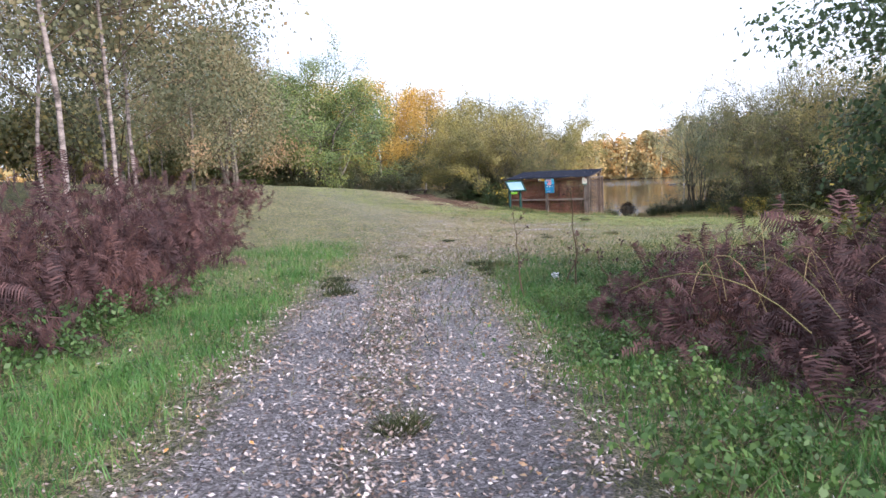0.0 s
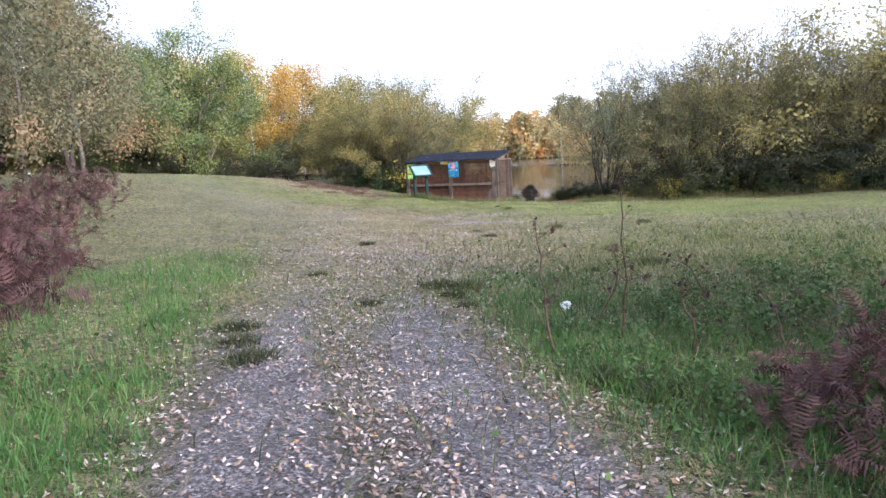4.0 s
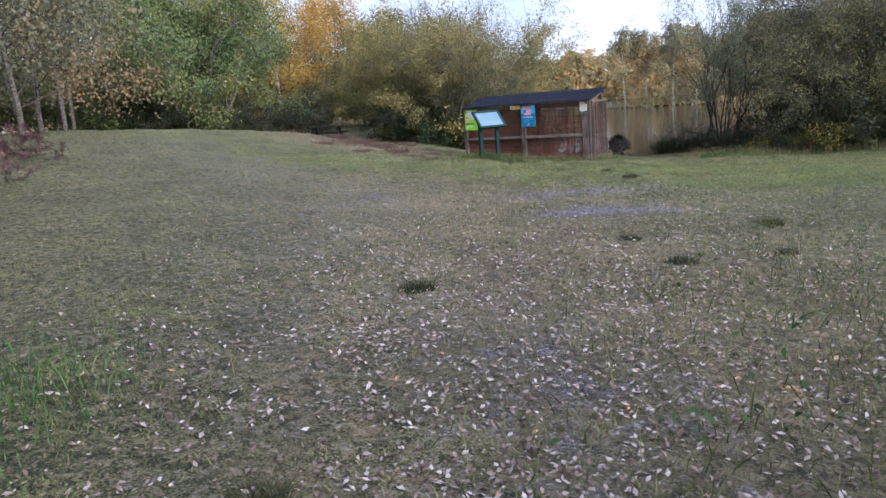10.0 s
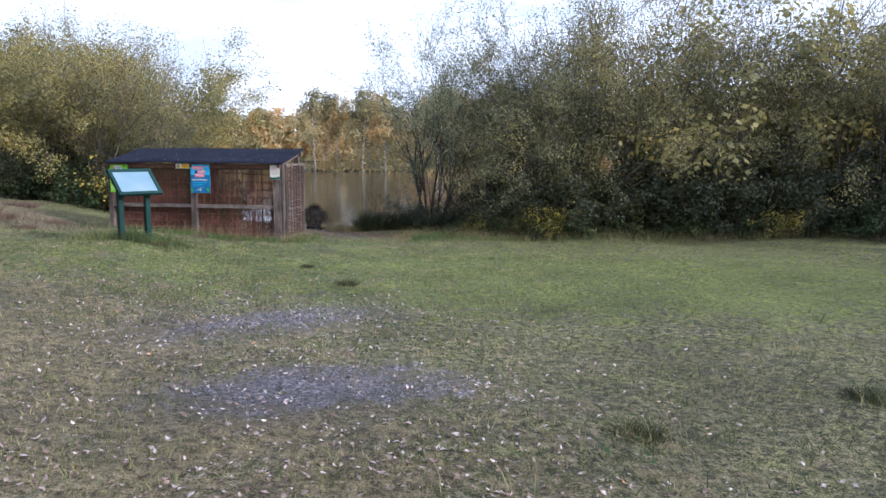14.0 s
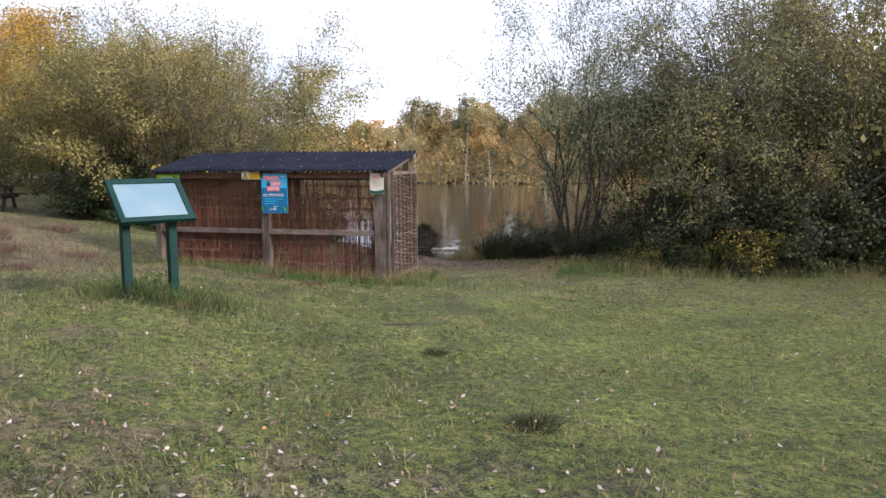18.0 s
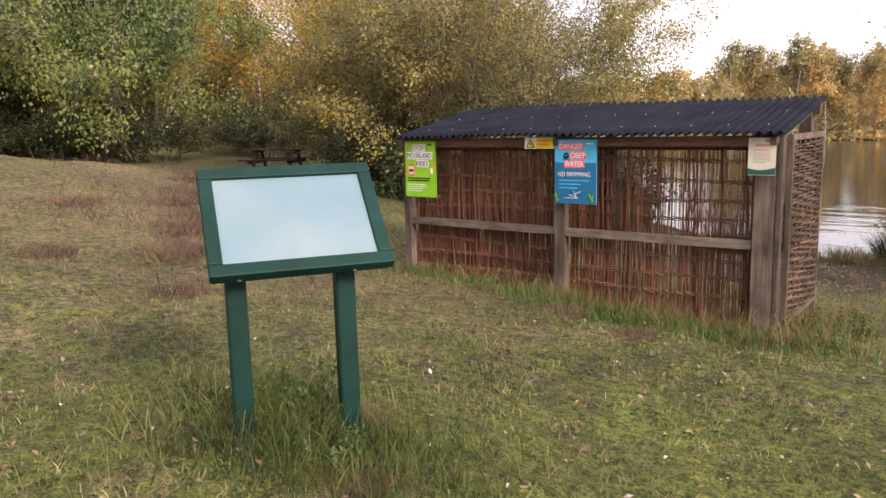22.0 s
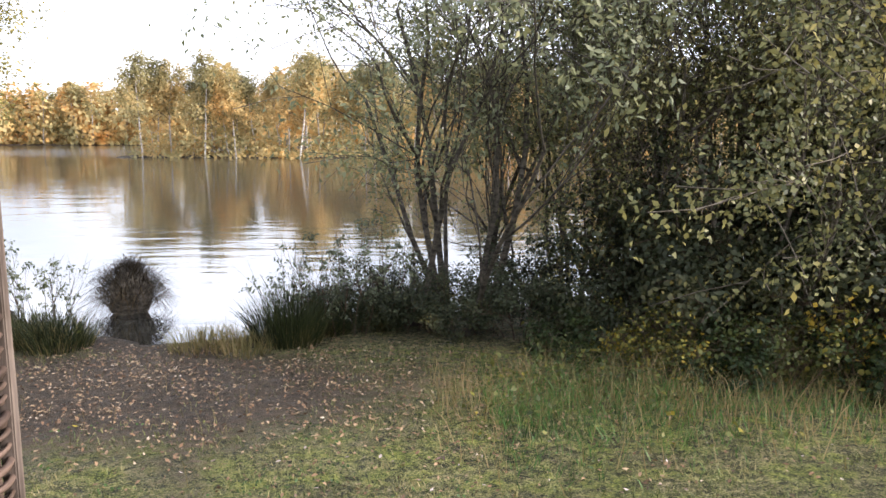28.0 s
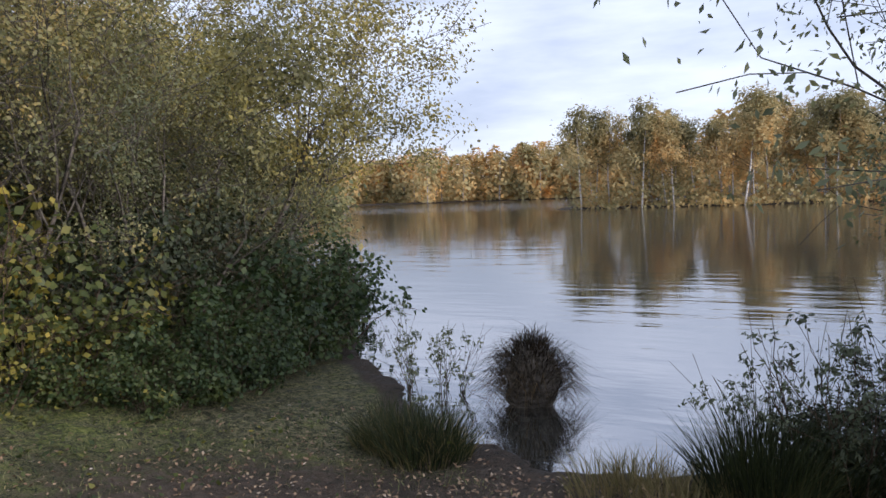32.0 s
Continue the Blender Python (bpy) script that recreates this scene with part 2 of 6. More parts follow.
M["nettle_leaf"] = mat_leaf("nettle_leaf", [(0.1, (0.022, 0.045, 0.012)), (0.5, (0.06, 0.115, 0.028)), (0.85, (0.13, 0.19, 0.05)), (1.0, (0.34, 0.31, 0.11))])
M["lush_grass"] = mat_leaf("lush_grass", [(0.1, (0.012, 0.035, 0.008)), (0.45, (0.045, 0.122, 0.023)), (0.8, (0.10, 0.20, 0.045)), (1.0, (0.26, 0.24, 0.095))], 0.25, 0.55, 1.8, 1.5)
M["heather"] = mat_leaf("heather", [(0.1, (0.045, 0.03, 0.024)), (0.5, (0.12, 0.075, 0.055)), (0.8, (0.20, 0.13, 0.085)), (1.0, (0.16, 0.16, 0.06))], 0.1, 0.9)
M["litter"] = mat_leaf("litter", [(0.08, (0.06, 0.038, 0.032)), (0.35, (0.18, 0.115, 0.085)), (0.55, (0.32, 0.25, 0.22)), (0.78, (0.53, 0.47, 0.455)), (0.85, (0.52, 0.27, 0.08)), (1.0, (0.36, 0.11, 0.03))], 0.1, 0.45, 9.0, 1.5)
M["bark"] = mat_bark("bark", (0.04, 0.034, 0.027), (0.17, 0.145, 0.115))
M["willow_bark"] = mat_bark("willow_bark", (0.03, 0.027, 0.023), (0.12, 0.105, 0.085))
# birch bark with the dimness of the wood put into its colour
M["wood_bark"] = mat_bark("wood_bark", (0.06, 0.048, 0.042), (0.29, 0.24, 0.215), (3, 3, 9), 0.85)
M["birch_bark"] = mat_bark("birch_bark", (0.09, 0.075, 0.065), (0.46, 0.42, 0.37), (3, 3, 9), 0.7)
M["pale_bark"] = mat_bark("pale_bark", (0.16, 0.14, 0.12), (0.66, 0.60, 0.53), (3, 3, 9), 0.7)
M["twig"] = mat_bark("twig", (0.05, 0.035, 0.025), (0.13, 0.09, 0.06))
M["post_wood"] = mat_wood("post_wood", (0.06, 0.045, 0.038), (0.20, 0.158, 0.13))
M["rail_wood"] = mat_wood("rail_wood", (0.09, 0.07, 0.06), (0.25, 0.20, 0.165), scale=(3, 40, 40))
M["fascia_wood"] = mat_wood("fascia_wood", (0.10, 0.045, 0.03), (0.30, 0.15, 0.10), scale=(3, 40, 40))
M["osier"] = mat_wood("osier", (0.06, 0.022, 0.016), (0.33, 0.135, 0.088), 0.45, (60, 60, 6))
M["weave"] = mat_wood("weave", (0.045, 0.03, 0.025), (0.17, 0.115, 0.085), 0.7, (10, 6, 60))
M["table_wood"] = mat_wood("table_wood", (0.025, 0.016, 0.015), (0.10, 0.068, 0.06), scale=(3, 40, 40))
M["roof"] = mat_plain("roof", (0.010, 0.012, 0.020), 0.75, 0.07, 0.4, 3)
M["green_paint"] = mat_plain("green_paint", (0.003, 0.028, 0.023), 0.5, 0.2, 0.3, 5)
M["steel"] = mat_plain("steel", (0.45, 0.45, 0.46), 0.4, 0.5, 0.1, 20, 0.9)
M["sign_green"] = mat_plain("sign_green", (0.22, 0.52, 0.03), 0.4)
M["sign_blue"] = mat_plain("sign_blue", (0.05, 0.45, 0.75), 0.4)
M["sign_deep"] = mat_plain("sign_deep", (0.012, 0.14, 0.30), 0.4)
M["sign_red"] = mat_plain("sign_red", (0.80, 0.14, 0.17), 0.4)
M["sign_white"] = mat_plain("sign_white", (0.78, 0.78, 0.75), 0.4, 0.4, 0.06)
M["sign_cream"] = mat_plain("sign_cream", (0.62, 0.58, 0.48), 0.4, 0.4, 0.08)
M["sign_black"] = mat_plain("sign_black", (0.015, 0.015, 0.018), 0.4)
M["sign_grey"] = mat_plain("sign_grey", (0.25, 0.25, 0.24), 0.5)
M["sign_yellow"] = mat_plain("sign_yellow", (0.80, 0.60, 0.02), 0.4)
M["sign_orange"] = mat_plain("sign_orange", (0.85, 0.28, 0.05), 0.4)
M["sign_pine"] = mat_plain("sign_pine", (0.015, 0.10, 0.075), 0.4)
M["life_red"] = mat_plain("life_red", (0.80, 0.05, 0.035), 0.35)
M["bin_green"] = mat_plain("bin_green", (0.01, 0.14, 0.075), 0.35)
M["weaver"] = mat_wood("weaver", (0.08, 0.042, 0.03), (0.33, 0.18, 0.115), 0.5, (6, 60, 60))
M["wrapper"] = mat_plain("wrapper", (0.5, 0.5, 0.55), 0.35)
M["sallow_leaf"] = mat_leaf("sallow_leaf", [(0.05, (0.06, 0.07, 0.03)), (0.35, (0.19, 0.19, 0.075)), (0.65, (0.33, 0.28, 0.09)), (0.85, (0.46, 0.35, 0.09)), (1.0, (0.54, 0.36, 0.08))], 0.4, 0.5, 0.8, 1.5, 0.28)
M["roadside_leaf"] = mat_leaf("roadside_leaf", [(0.1, (0.02, 0.04, 0.016)), (0.5, (0.065, 0.10, 0.04)), (0.85, (0.14, 0.17, 0.055)), (1.0, (0.34, 0.27, 0.06))], 0.35, 0.5, 1.2, 1.3, 0.24)
M["lake_litter"] = mat_leaf("lake_litter", [(0.1, (0.06, 0.035, 0.022)), (0.5, (0.19, 0.11, 0.06)), (0.8, (0.34, 0.24, 0.14)), (1.0, (0.52, 0.44, 0.36))], 0.1, 0.6, 5.0, 1.3)
M["tuft"] = mat_leaf("tuft", [(0.05, (0.012, 0.018, 0.006)), (0.4, (0.05, 0.075, 0.018)), (0.75, (0.13, 0.15, 0.04)), (1.0, (0.32, 0.27, 0.12))], 0.3, 0.6, 2.2, 1.6)

# the clouded cover of the board, with a faded picture under it
m, n, l, b = node_mat("clouded_panel", 0.3, 0.35)
t1 = noise_node(n, l, 2.2, 3, 0.5)
r = ramp_node(n, [(0.3, (0.12, 0.21, 0.26)), (0.55, (0.16, 0.24, 0.28)), (0.8, (0.22, 0.28, 0.30))])
l.new(t1.outputs["Fac"], r.inputs["Fac"])
l.new(r.outputs["Color"], b.inputs["Base Color"])
t2 = noise_node(n, l, 8, 4)
r = ramp_node(n, [(0.3, (0.32,) * 3), (0.7, (0.5,) * 3)])
l.new(t2.outputs["Fac"], r.inputs["Fac"])
l.new(r.outputs["Color"], b.inputs["Roughness"])
M["clouded_panel"] = m

# lake water: dark and peaty, with long ripples
m, n, l, b = node_mat("water", 0.04, 0.5)
b.inputs["Base Color"].default_value = (0.03, 0.03, 0.026, 1)
b.inputs["IOR"].default_value = 6.5
t1 = noise_node(n, l, 1.1, 3, 0.5, stretch=(0.5, 1.6, 1))
t2 = noise_node(n, l, 9.0, 2, 0.5, stretch=(0.6, 1.5, 1))
calm = noise_node(n, l, 0.10, 2, 0.5, stretch=(0.35, 1.4, 1))
mt = n.new("ShaderNodeMath")
mt.operation = "MULTIPLY_ADD"
mt.inputs[1].default_value = 0.06
l.new(t2.outputs["Fac"], mt.inputs[0])
l.new(t1.outputs["Fac"], mt.inputs[2])
mc = n.new("ShaderNodeMath")
mc.operation = "MULTIPLY"
l.new(mt.outputs[0], mc.inputs[0])
l.new(calm.outputs["Fac"], mc.inputs[1])
# the open water further out is ruffled by wind
w_tc, w_sep, w_far, w_mul = n.new("ShaderNodeTexCoord"), n.new("ShaderNodeSeparateXYZ"), n.new("ShaderNodeMapRange"), n.new("ShaderNodeMath")
w_far.inputs["From Min"].default_value, w_far.inputs["From Max"].default_value = 62, 80
w_far.inputs["To Min"].default_value, w_far.inputs["To Max"].default_value = 1.0, 7.0
w_mul.operation = "MULTIPLY"
l.new(w_tc.outputs["Object"], w_sep.inputs["Vector"])
l.new(w_sep.outputs["Y"], w_far.inputs["Value"])
l.new(w_far.outputs["Result"], w_mul.inputs[0])
l.new(mc.outputs[0], w_mul.inputs[1])
bump_to(n, l, b, w_mul.outputs[0], 0.42, 0.06)
M["water"] = m

# the ground: turf, moss, dry grass, leaf-strewn gravel and bare mud, mixed by where they lie
m, n, l, b = node_mat("ground", 0.9, 0.2)
att = {}
for key in ("gravel", "mud", "dry", "moss", "bare"):
    a = n.new("ShaderNodeAttribute")
    a.attribute_name = key
    att[key] = a.outputs["Fac"]
big = noise_node(n, l, 0.7, 5, 0.65)
mid = noise_node(n, l, 4.0, 6, 0.75)
clod = noise_node(n, l, 16.0, 5, 0.7)
patchy = noise_node(n, l, 2.9, 6, 0.75, stretch=(1, 1.1, 3))
fine = noise_node(n, l, 70.0, 4, 0.75)
mixn = n.new("ShaderNodeMath")
mixn.operation = "MULTIPLY_ADD"
mixn.inputs[1].default_value = 0.45
half = n.new("ShaderNodeMath")
half.operation = "MULTIPLY"
half.inputs[1].default_value = 0.62
l.new(fine.outputs["Fac"], half.inputs[0])
l.new(clod.outputs["Fac"], mixn.inputs[0])
l.new(half.outputs[0], mixn.inputs[2])
turf = ramp_node(n, [(0.47, (0.013, 0.016, 0.008)), (0.51, (0.095, 0.108, 0.042)), (0.57, (0.25, 0.235, 0.105)), (0.63, (0.48, 0.40, 0.25))])
l.new(mixn.outputs[0], turf.inputs["Fac"])
soil = ramp_node(n, [(0.455, (0.025, 0.020, 0.021)), (0.52, (0.12, 0.098, 0.104)), (0.62, (0.34, 0.295, 0.31))])
l.new(mixn.outputs[0], soil.inputs["Fac"])
mossy = ramp_node(n, [(0.46, (0.03, 0.048, 0.013)), (0.525, (0.15, 0.19, 0.045)), (0.65, (0.36, 0.37, 0.105))])
l.new(mixn.outputs[0], mossy.inputs["Fac"])
dry = ramp_node(n, [(0.455, (0.055, 0.045, 0.026)), (0.52, (0.22, 0.18, 0.095)), (0.63, (0.42, 0.34, 0.20))])
l.new(mixn.outputs[0], dry.inputs["Fac"])
mud = ramp_node(n, [(0.3, (0.035, 0.026, 0.021)), (0.7, (0.16, 0.12, 0.092))])
l.new(clod.outputs["Fac"], mud.inputs["Fac"])
stones = noise_node(n, l, 70.0, kind="voronoi")
grit = ramp_node(n, [(0.0, (0.045, 0.038, 0.046)), (0.45, (0.15, 0.135, 0.152)), (0.8, (0.31, 0.285, 0.315)), (1.0, (0.54, 0.50, 0.54))])
sep = n.new("ShaderNodeSeparateColor")
l.new(stones.outputs["Color"], sep.inputs["Color"])
l.new(sep.outputs["Red"], grit.inputs["Fac"])


def broken(mask, tex, lo, hi, w=0.9):
    """A mask with ragged edges: mask + (noise - 0.5) * w, sharpened."""
    ma = n.new("ShaderNodeMath")
    ma.operation = "MULTIPLY_ADD"
    ma.inputs[1].default_value = w
    l.new(tex.outputs["Fac"], ma.inputs[0])
    l.new(mask, ma.inputs[2])
    mr = n.new("ShaderNodeMapRange")
    mr.inputs["From Min"].default_value, mr.inputs["From Max"].default_value = lo + w / 2, hi + w / 2
    l.new(ma.outputs[0], mr.inputs["Value"])
    return mr.outputs["Result"]


c = mix_node(n, l, broken(att["bare"], clod, 0.35, 0.65, 1.6), turf.outputs["Color"], soil.outputs["Color"])
c = mix_node(n, l, broken(att["moss"], mid, 0.32, 0.62, 1.7), c, mossy.outputs["Color"])
c = mix_node(n, l, broken(att["dry"], patchy, 0.36, 0.6, 1.7), c, dry.outputs["Color"])
c = mix_node(n, l, broken(att["mud"], clod, 0.4, 0.65, 1.0), c, mud.outputs["Color"])
c = mix_node(n, l, broken(att["gravel"], mid, 0.36, 0.62, 1.5), c, grit.outputs["Color"])
tone = ramp_node(n, [(0.28, (0.36, 0.36, 0.38)), (0.7, (1.02, 1.02, 0.98))])
tone_in = n.new("ShaderNodeMath")
tone_in.operation = "MULTIPLY_ADD"
tone_in.inputs[1].default_value = 0.75
tone_low = n.new("ShaderNodeMath")
tone_low.operation = "MULTIPLY_ADD"
tone_low.inputs[1].default_value, tone_low.inputs[2].default_value = 0.75, -0.25
l.new(big.outputs["Fac"], tone_low.inputs[0])
l.new(mid.outputs["Fac"], tone_in.inputs[0])
l.new(tone_low.outputs[0], tone_in.inputs[2])
l.new(tone_in.outputs[0], tone.inputs["Fac"])
mul = n.new("ShaderNodeMix")
mul.data_type, mul.blend_type = "RGBA", "MULTIPLY"
mul.inputs["Factor"].default_value = 1.0
l.new(c, mul.inputs["A"])
l.new(tone.outputs["Color"], mul.inputs["B"])
l.new(mul.outputs["Result"], b.inputs["Base Color"])
hgt = n.new("ShaderNodeMath")
hgt.operation = "ADD"
l.new(fine.outputs["Fac"], hgt.inputs[0])
l.new(clod.outputs["Fac"], hgt.inputs[1])
bump_to(n, l, b, hgt.outputs[0], 1.0, 0.05)
# the nap of short grass catches light where it is seen edge on
b.inputs["Sheen Weight"].default_value, b.inputs["Sheen Roughness"].default_value = 0.04, 0.3
b.inputs["Sheen Tint"].default_value = (0.9, 0.84, 0.52, 1)
wet = ramp_node(n, [(0.35, (0.55,) * 3), (0.6, (0.9,) * 3)])
l.new(mid.outputs["Fac"], wet.inputs["Fac"])
# the gravel is wet
damp = n.new("ShaderNodeMath")
damp.operation = "MULTIPLY_ADD"
damp.inputs[1].default_value, damp.inputs[2].default_value = -0.55, 1.0
l.new(att["gravel"], damp.inputs[0])
sheen_wet = n.new("ShaderNodeMath")
sheen_wet.operation = "MULTIPLY"
l.new(wet.outputs["Color"], sheen_wet.inputs[0])
l.new(damp.outputs[0], sheen_wet.inputs[1])
l.new(sheen_wet.outputs[0], b.inputs["Roughness"])
M["ground"] = m

C0, C1, C2, C3, C4, C5 = -0.06248, -0.05851, -0.06847, 0.00157, -0.00053, 0.00465
LECT_YAW, LECT_Z, LECT_TILT = 58.0, 1.265, 46.0
RING_AT, BIN_AT = (14.25, -0.9), (12.9, 0.3)


# ---- the lie of the land ----
WATER = -0.6
TRACK = [(15.75, -30.3), (12.8, -26.85), (10.35, -23.85), (7.8, -20.8), (5.4, -17.2), (2.4, -13.4), (-2.5, -9.4), (-9.0, -5.5), (-20.0, -2.0)]


def shore_y(x):
    """The lake's near edge: a small landing between rushes, then banks that run back to either side."""
    left = 1.0 * np.maximum(-2.1 - x, 0)
    right = 0.35 * np.maximum(x + 0.3, 0)
    notch = 0.34 * np.exp(-((x + 1.1) / 0.55) ** 2)
    return 6.75 + left + right - notch + 0.07 * np.sin(3.1 * x) + 0.05 * np.sin(7.3 * x + 1) + 0.03 * np.sin(17 * x)


def step01(v, a, b):
    s = np.clip((v - a) / (b - a), 0, 1)
    return s * s * (3 - 2 * s)


def ground_z(x, y):
    x, y = np.asarray(x, float), np.asarray(y, float)
    xc, yc = np.clip(x, -11, 15), np.clip(y, -30, 3)
    land = C0 + C1 * xc + C2 * yc + C3 * xc * yc + C4 * yc * yc + C5 * xc * xc
    v = -np.maximum(y, -31) - 2.7
    land = land - 0.0106 * (v + np.sqrt(v * v + 0.8)) + 0.36 * step01(-x, 6, 22) * step01(y, -14, 4)
    land = np.where(y > -1, land * (1 - 0.35 * step01(y, -1, 8)), land)
    land = land - 0.6 * np.exp(-((x + 15) ** 2 / 50 + (y - 8) ** 2 / 30))
    land = land - 0.19 * np.exp(-((x + 3.6) ** 2 + (y - 0.4) ** 2) / 2.6)
    land = land + 0.15 * np.exp(-((x + 0.8) ** 2 + (y + 4.4) ** 2) / 1.4)
    back = (shore_y(x) - y) * 0.75
    near = WATER + 0.03 - 0.75 * (1 - np.exp(np.minimum(back, 0) * 0.7)) + (land - WATER - 0.03) * step01(back, 0.0, 6.5)
    # the wooded point across the water, and the far shore
    point = step01(np.minimum(np.minimum(y - 63.5 - 0.25 * np.maximum(-14 - x, 0), x + 23.5), 112 - y), -2.5, 2.0)
    far = np.maximum(step01(y, 120, 126), step01(x, 120, 128))
    lake = near + 0
    lake = np.where(y > 20, np.maximum(lake, WATER - 0.7 + 0.88 * point), lake)
    lake = np.where(y > 20, np.maximum(lake, WATER - 0.7 + 0.95 * far), lake)
    bumps = 0.025 * np.sin(1.7 * x + 0.6 * y) + 0.02 * np.sin(2.3 * y - 1.1 * x) + 0.012 * np.sin(5.1 * x + 2) * np.sin(4.3 * y)
    return lake + bumps * step01(back, 0.5, 3)


def gz(x, y):
    return float(ground_z(x, y))


def track_dist(x, y):
    """Metres from the middle of the track, and how far along it (0 to 1)."""
    best, along = np.full(np.shape(x), 1e9), np.zeros(np.shape(x))
    for i, (a, b_) in enumerate(zip(TRACK, TRACK[1:])):
        ax, ay, dx, dy = a[0], a[1], b_[0] - a[0], b_[1] - a[1]
        s = np.clip(((x - ax) * dx + (y - ay) * dy) / (dx * dx + dy * dy), 0, 1)
        d = np.hypot(x - ax - s * dx, y - ay - s * dy)
        along = np.where(d < best, (i + s) / (len(TRACK) - 1), along)
        best = np.minimum(best, d)
    return best, along


def spot(x, y, cx, cy, rx, ry, turn=0.0):
    c_, s_ = math.cos(turn), math.sin(turn)
    u, v = (x - cx) * c_ + (y - cy) * s_, -(x - cx) * s_ + (y - cy) * c_
    return np.exp(-((u / rx) ** 2 + (v / ry) ** 2))


def masks(x, y):
    d, along = track_dist(x, y)
    solid = 1 - step01(along, 0.33, 0.50)
    gravel = (1 - step01(d, 0.55, 1.45)) * (0.24 + 0.68 * solid)
    gravel = gravel - 0.62 * solid * spot(d, 0 * d, 0.0, 0, 0.34, 1) * (0.8 + 0.25 * np.sin(2.1 * x + 1.3 * y))
    gravel = np.maximum(gravel, 0.80 * spot(x, y, 3.9, -10.2, 1.3, 0.7, 0.4))
    gravel = np.maximum(gravel, 0.62 * spot(x, y, 2.9, -8.2, 1.8, 0.8, 0.9))
    gravel = np.maximum(gravel, 0.40 * spot(x, y, 0.6, -10.6, 3.4, 1.1, 2.5))
    gravel = np.maximum(gravel, 0.42 * spot(x, y, 5.6, -16.0, 3.4, 1.2, 2.2))
    # first spot: the landing's mud, strengthened to darken it like the willow's shade
    mud = 0.75 * spot(x, y, -1.2, 5.0, 2.4, 1.5) + (y > 40) * 0.9 + 0.25 * spot(x, y, -3.2, 4.6, 2.4, 1.8) + 0.62 * spot(x + 0.14 * np.sin(2.7 * y), y, 0.75, 1.2, 0.24, 2.0, 0.3) + 0.5 * spot(x, y, 1.5, -2.2, 0.5, 1.0, 0.3)
    mud = mud + 0.9 * spot(x, y, 1.35, -3.6, 0.38, 0.14, 0.3) + 0.7 * spot(x, y, 0.75, -4.1, 0.25, 0.1) + 0.3 * spot(x, y, 0.8, 4.2, 3, 1.6)
    mud = mud + 0.9 * (1 - step01((shore_y(x) - y) * 0.75, 0.05, 0.5)) + 0.45 * spot(x, y, 3.3, -8.6, 1.6, 0.5, 0.9)
    dry = 0.10 + 0.36 * spot(x, y, -5.5, -1.0, 4.5, 2.6, -0.4) + 0.15 * spot(x, y, -2.0, -1.2, 2.6, 1.0) + 0.35 * spot(x, y, 1.2, 5.0, 2.5, 1.0) + 0.55 * spot(x, y, 6.0, -15.0, 5.0, 3.0, 2.2)
    dry = dry + 0.25 * spot(x, y, -1.0, -8.0, 7, 5, -0.6) + 0.45 * spot(x, y, -12, 2, 7, 4, -0.5) + 0.3 * spot(x, y, 1.0, -10.0, 4, 2, 2.4)
    moss = 0.20 + 0.22 * step01(y, -9, -5) * (y < 6) + 0.6 * spot(x, y, 1.5, -4.6, 3.5, 1.7, 0.2) + 0.7 * spot(x, y, 5.5, -4.0, 4.5, 2.5) + 0.6 * spot(x, y, -1.6, -6.2, 3, 1.2)
    bare = 0.14 + (0.20 + 0.20 * solid) * np.exp(-(d / 3.6) ** 2) + 0.10 * spot(x, y, 4.5, -12.0, 4.0, 3.5) + 0.2 * spot(x, y, 2.5, -8.0, 2.5, 1.5) - 0.25 * spot(x, y, 6.5, -5.0, 5, 3)
    bare = bare - 0.5 * (1 - step01(np.abs(d - 2.2), 0.3, 1.2)) * (y < -17)
    return gravel, np.clip(mud, 0, 1), np.clip(dry, 0, 1), np.clip(moss, 0, 1), np.clip(bare, 0, 1)


# ---- helpers for meshes ----
def mesh_of(name, verts, faces, mat):
    """verts: array (n, 3); faces: array (m, 3 or 4), or a list of such."""
    me = bpy.data.meshes.new(name)
    verts = np.asarray(verts, np.float32)
    groups = [np.asarray(f, np.int32) for f in (faces if isinstance(faces, list) else [faces]) if len(f)]
    loops = np.concatenate([g.ravel() for g in groups])
    sizes = np.concatenate([np.full(len(g), g.shape[1], np.int32) for g in groups])
    me.vertices.add(len(verts))
    me.vertices.foreach_set("co", verts.ravel())
    me.loops.add(len(loops))
    me.loops.foreach_set("vertex_index", loops)
    me.polygons.add(len(sizes))
    me.polygons.foreach_set("loop_start", np.concatenate([[0], np.cumsum(sizes)[:-1]]).astype(np.int32))
    me.update(calc_edges=True)
    me.validate()
    me.materials.append(mat)
    return me


def smooth(me):
    me.polygons.foreach_set("use_smooth", np.ones(len(me.polygons), bool))
    return me


def bm_mesh(name, bm, mat):
    me = bpy.data.meshes.new(name)
    bm.to_mesh(me)
    bm.free()
    me.materials.append(mat)
    return me


def part(name, data, mat=None, parent=None, label=""):
    """One mesh object under a thing or a part; data is a mesh or a bmesh."""
    if isinstance(data, bmesh.types.BMesh):
        data = bm_mesh(name, data, mat)
    ob = new(name, data)
    ob.parent = parent
    return tagged(ob, label)


def thing(name, label, category, m=None, group="", kind="", data=None):
    ob = new(name, data)
    if m is not None:
        ob.matrix_world = m
    return tagged(ob, label, category, group, kind)


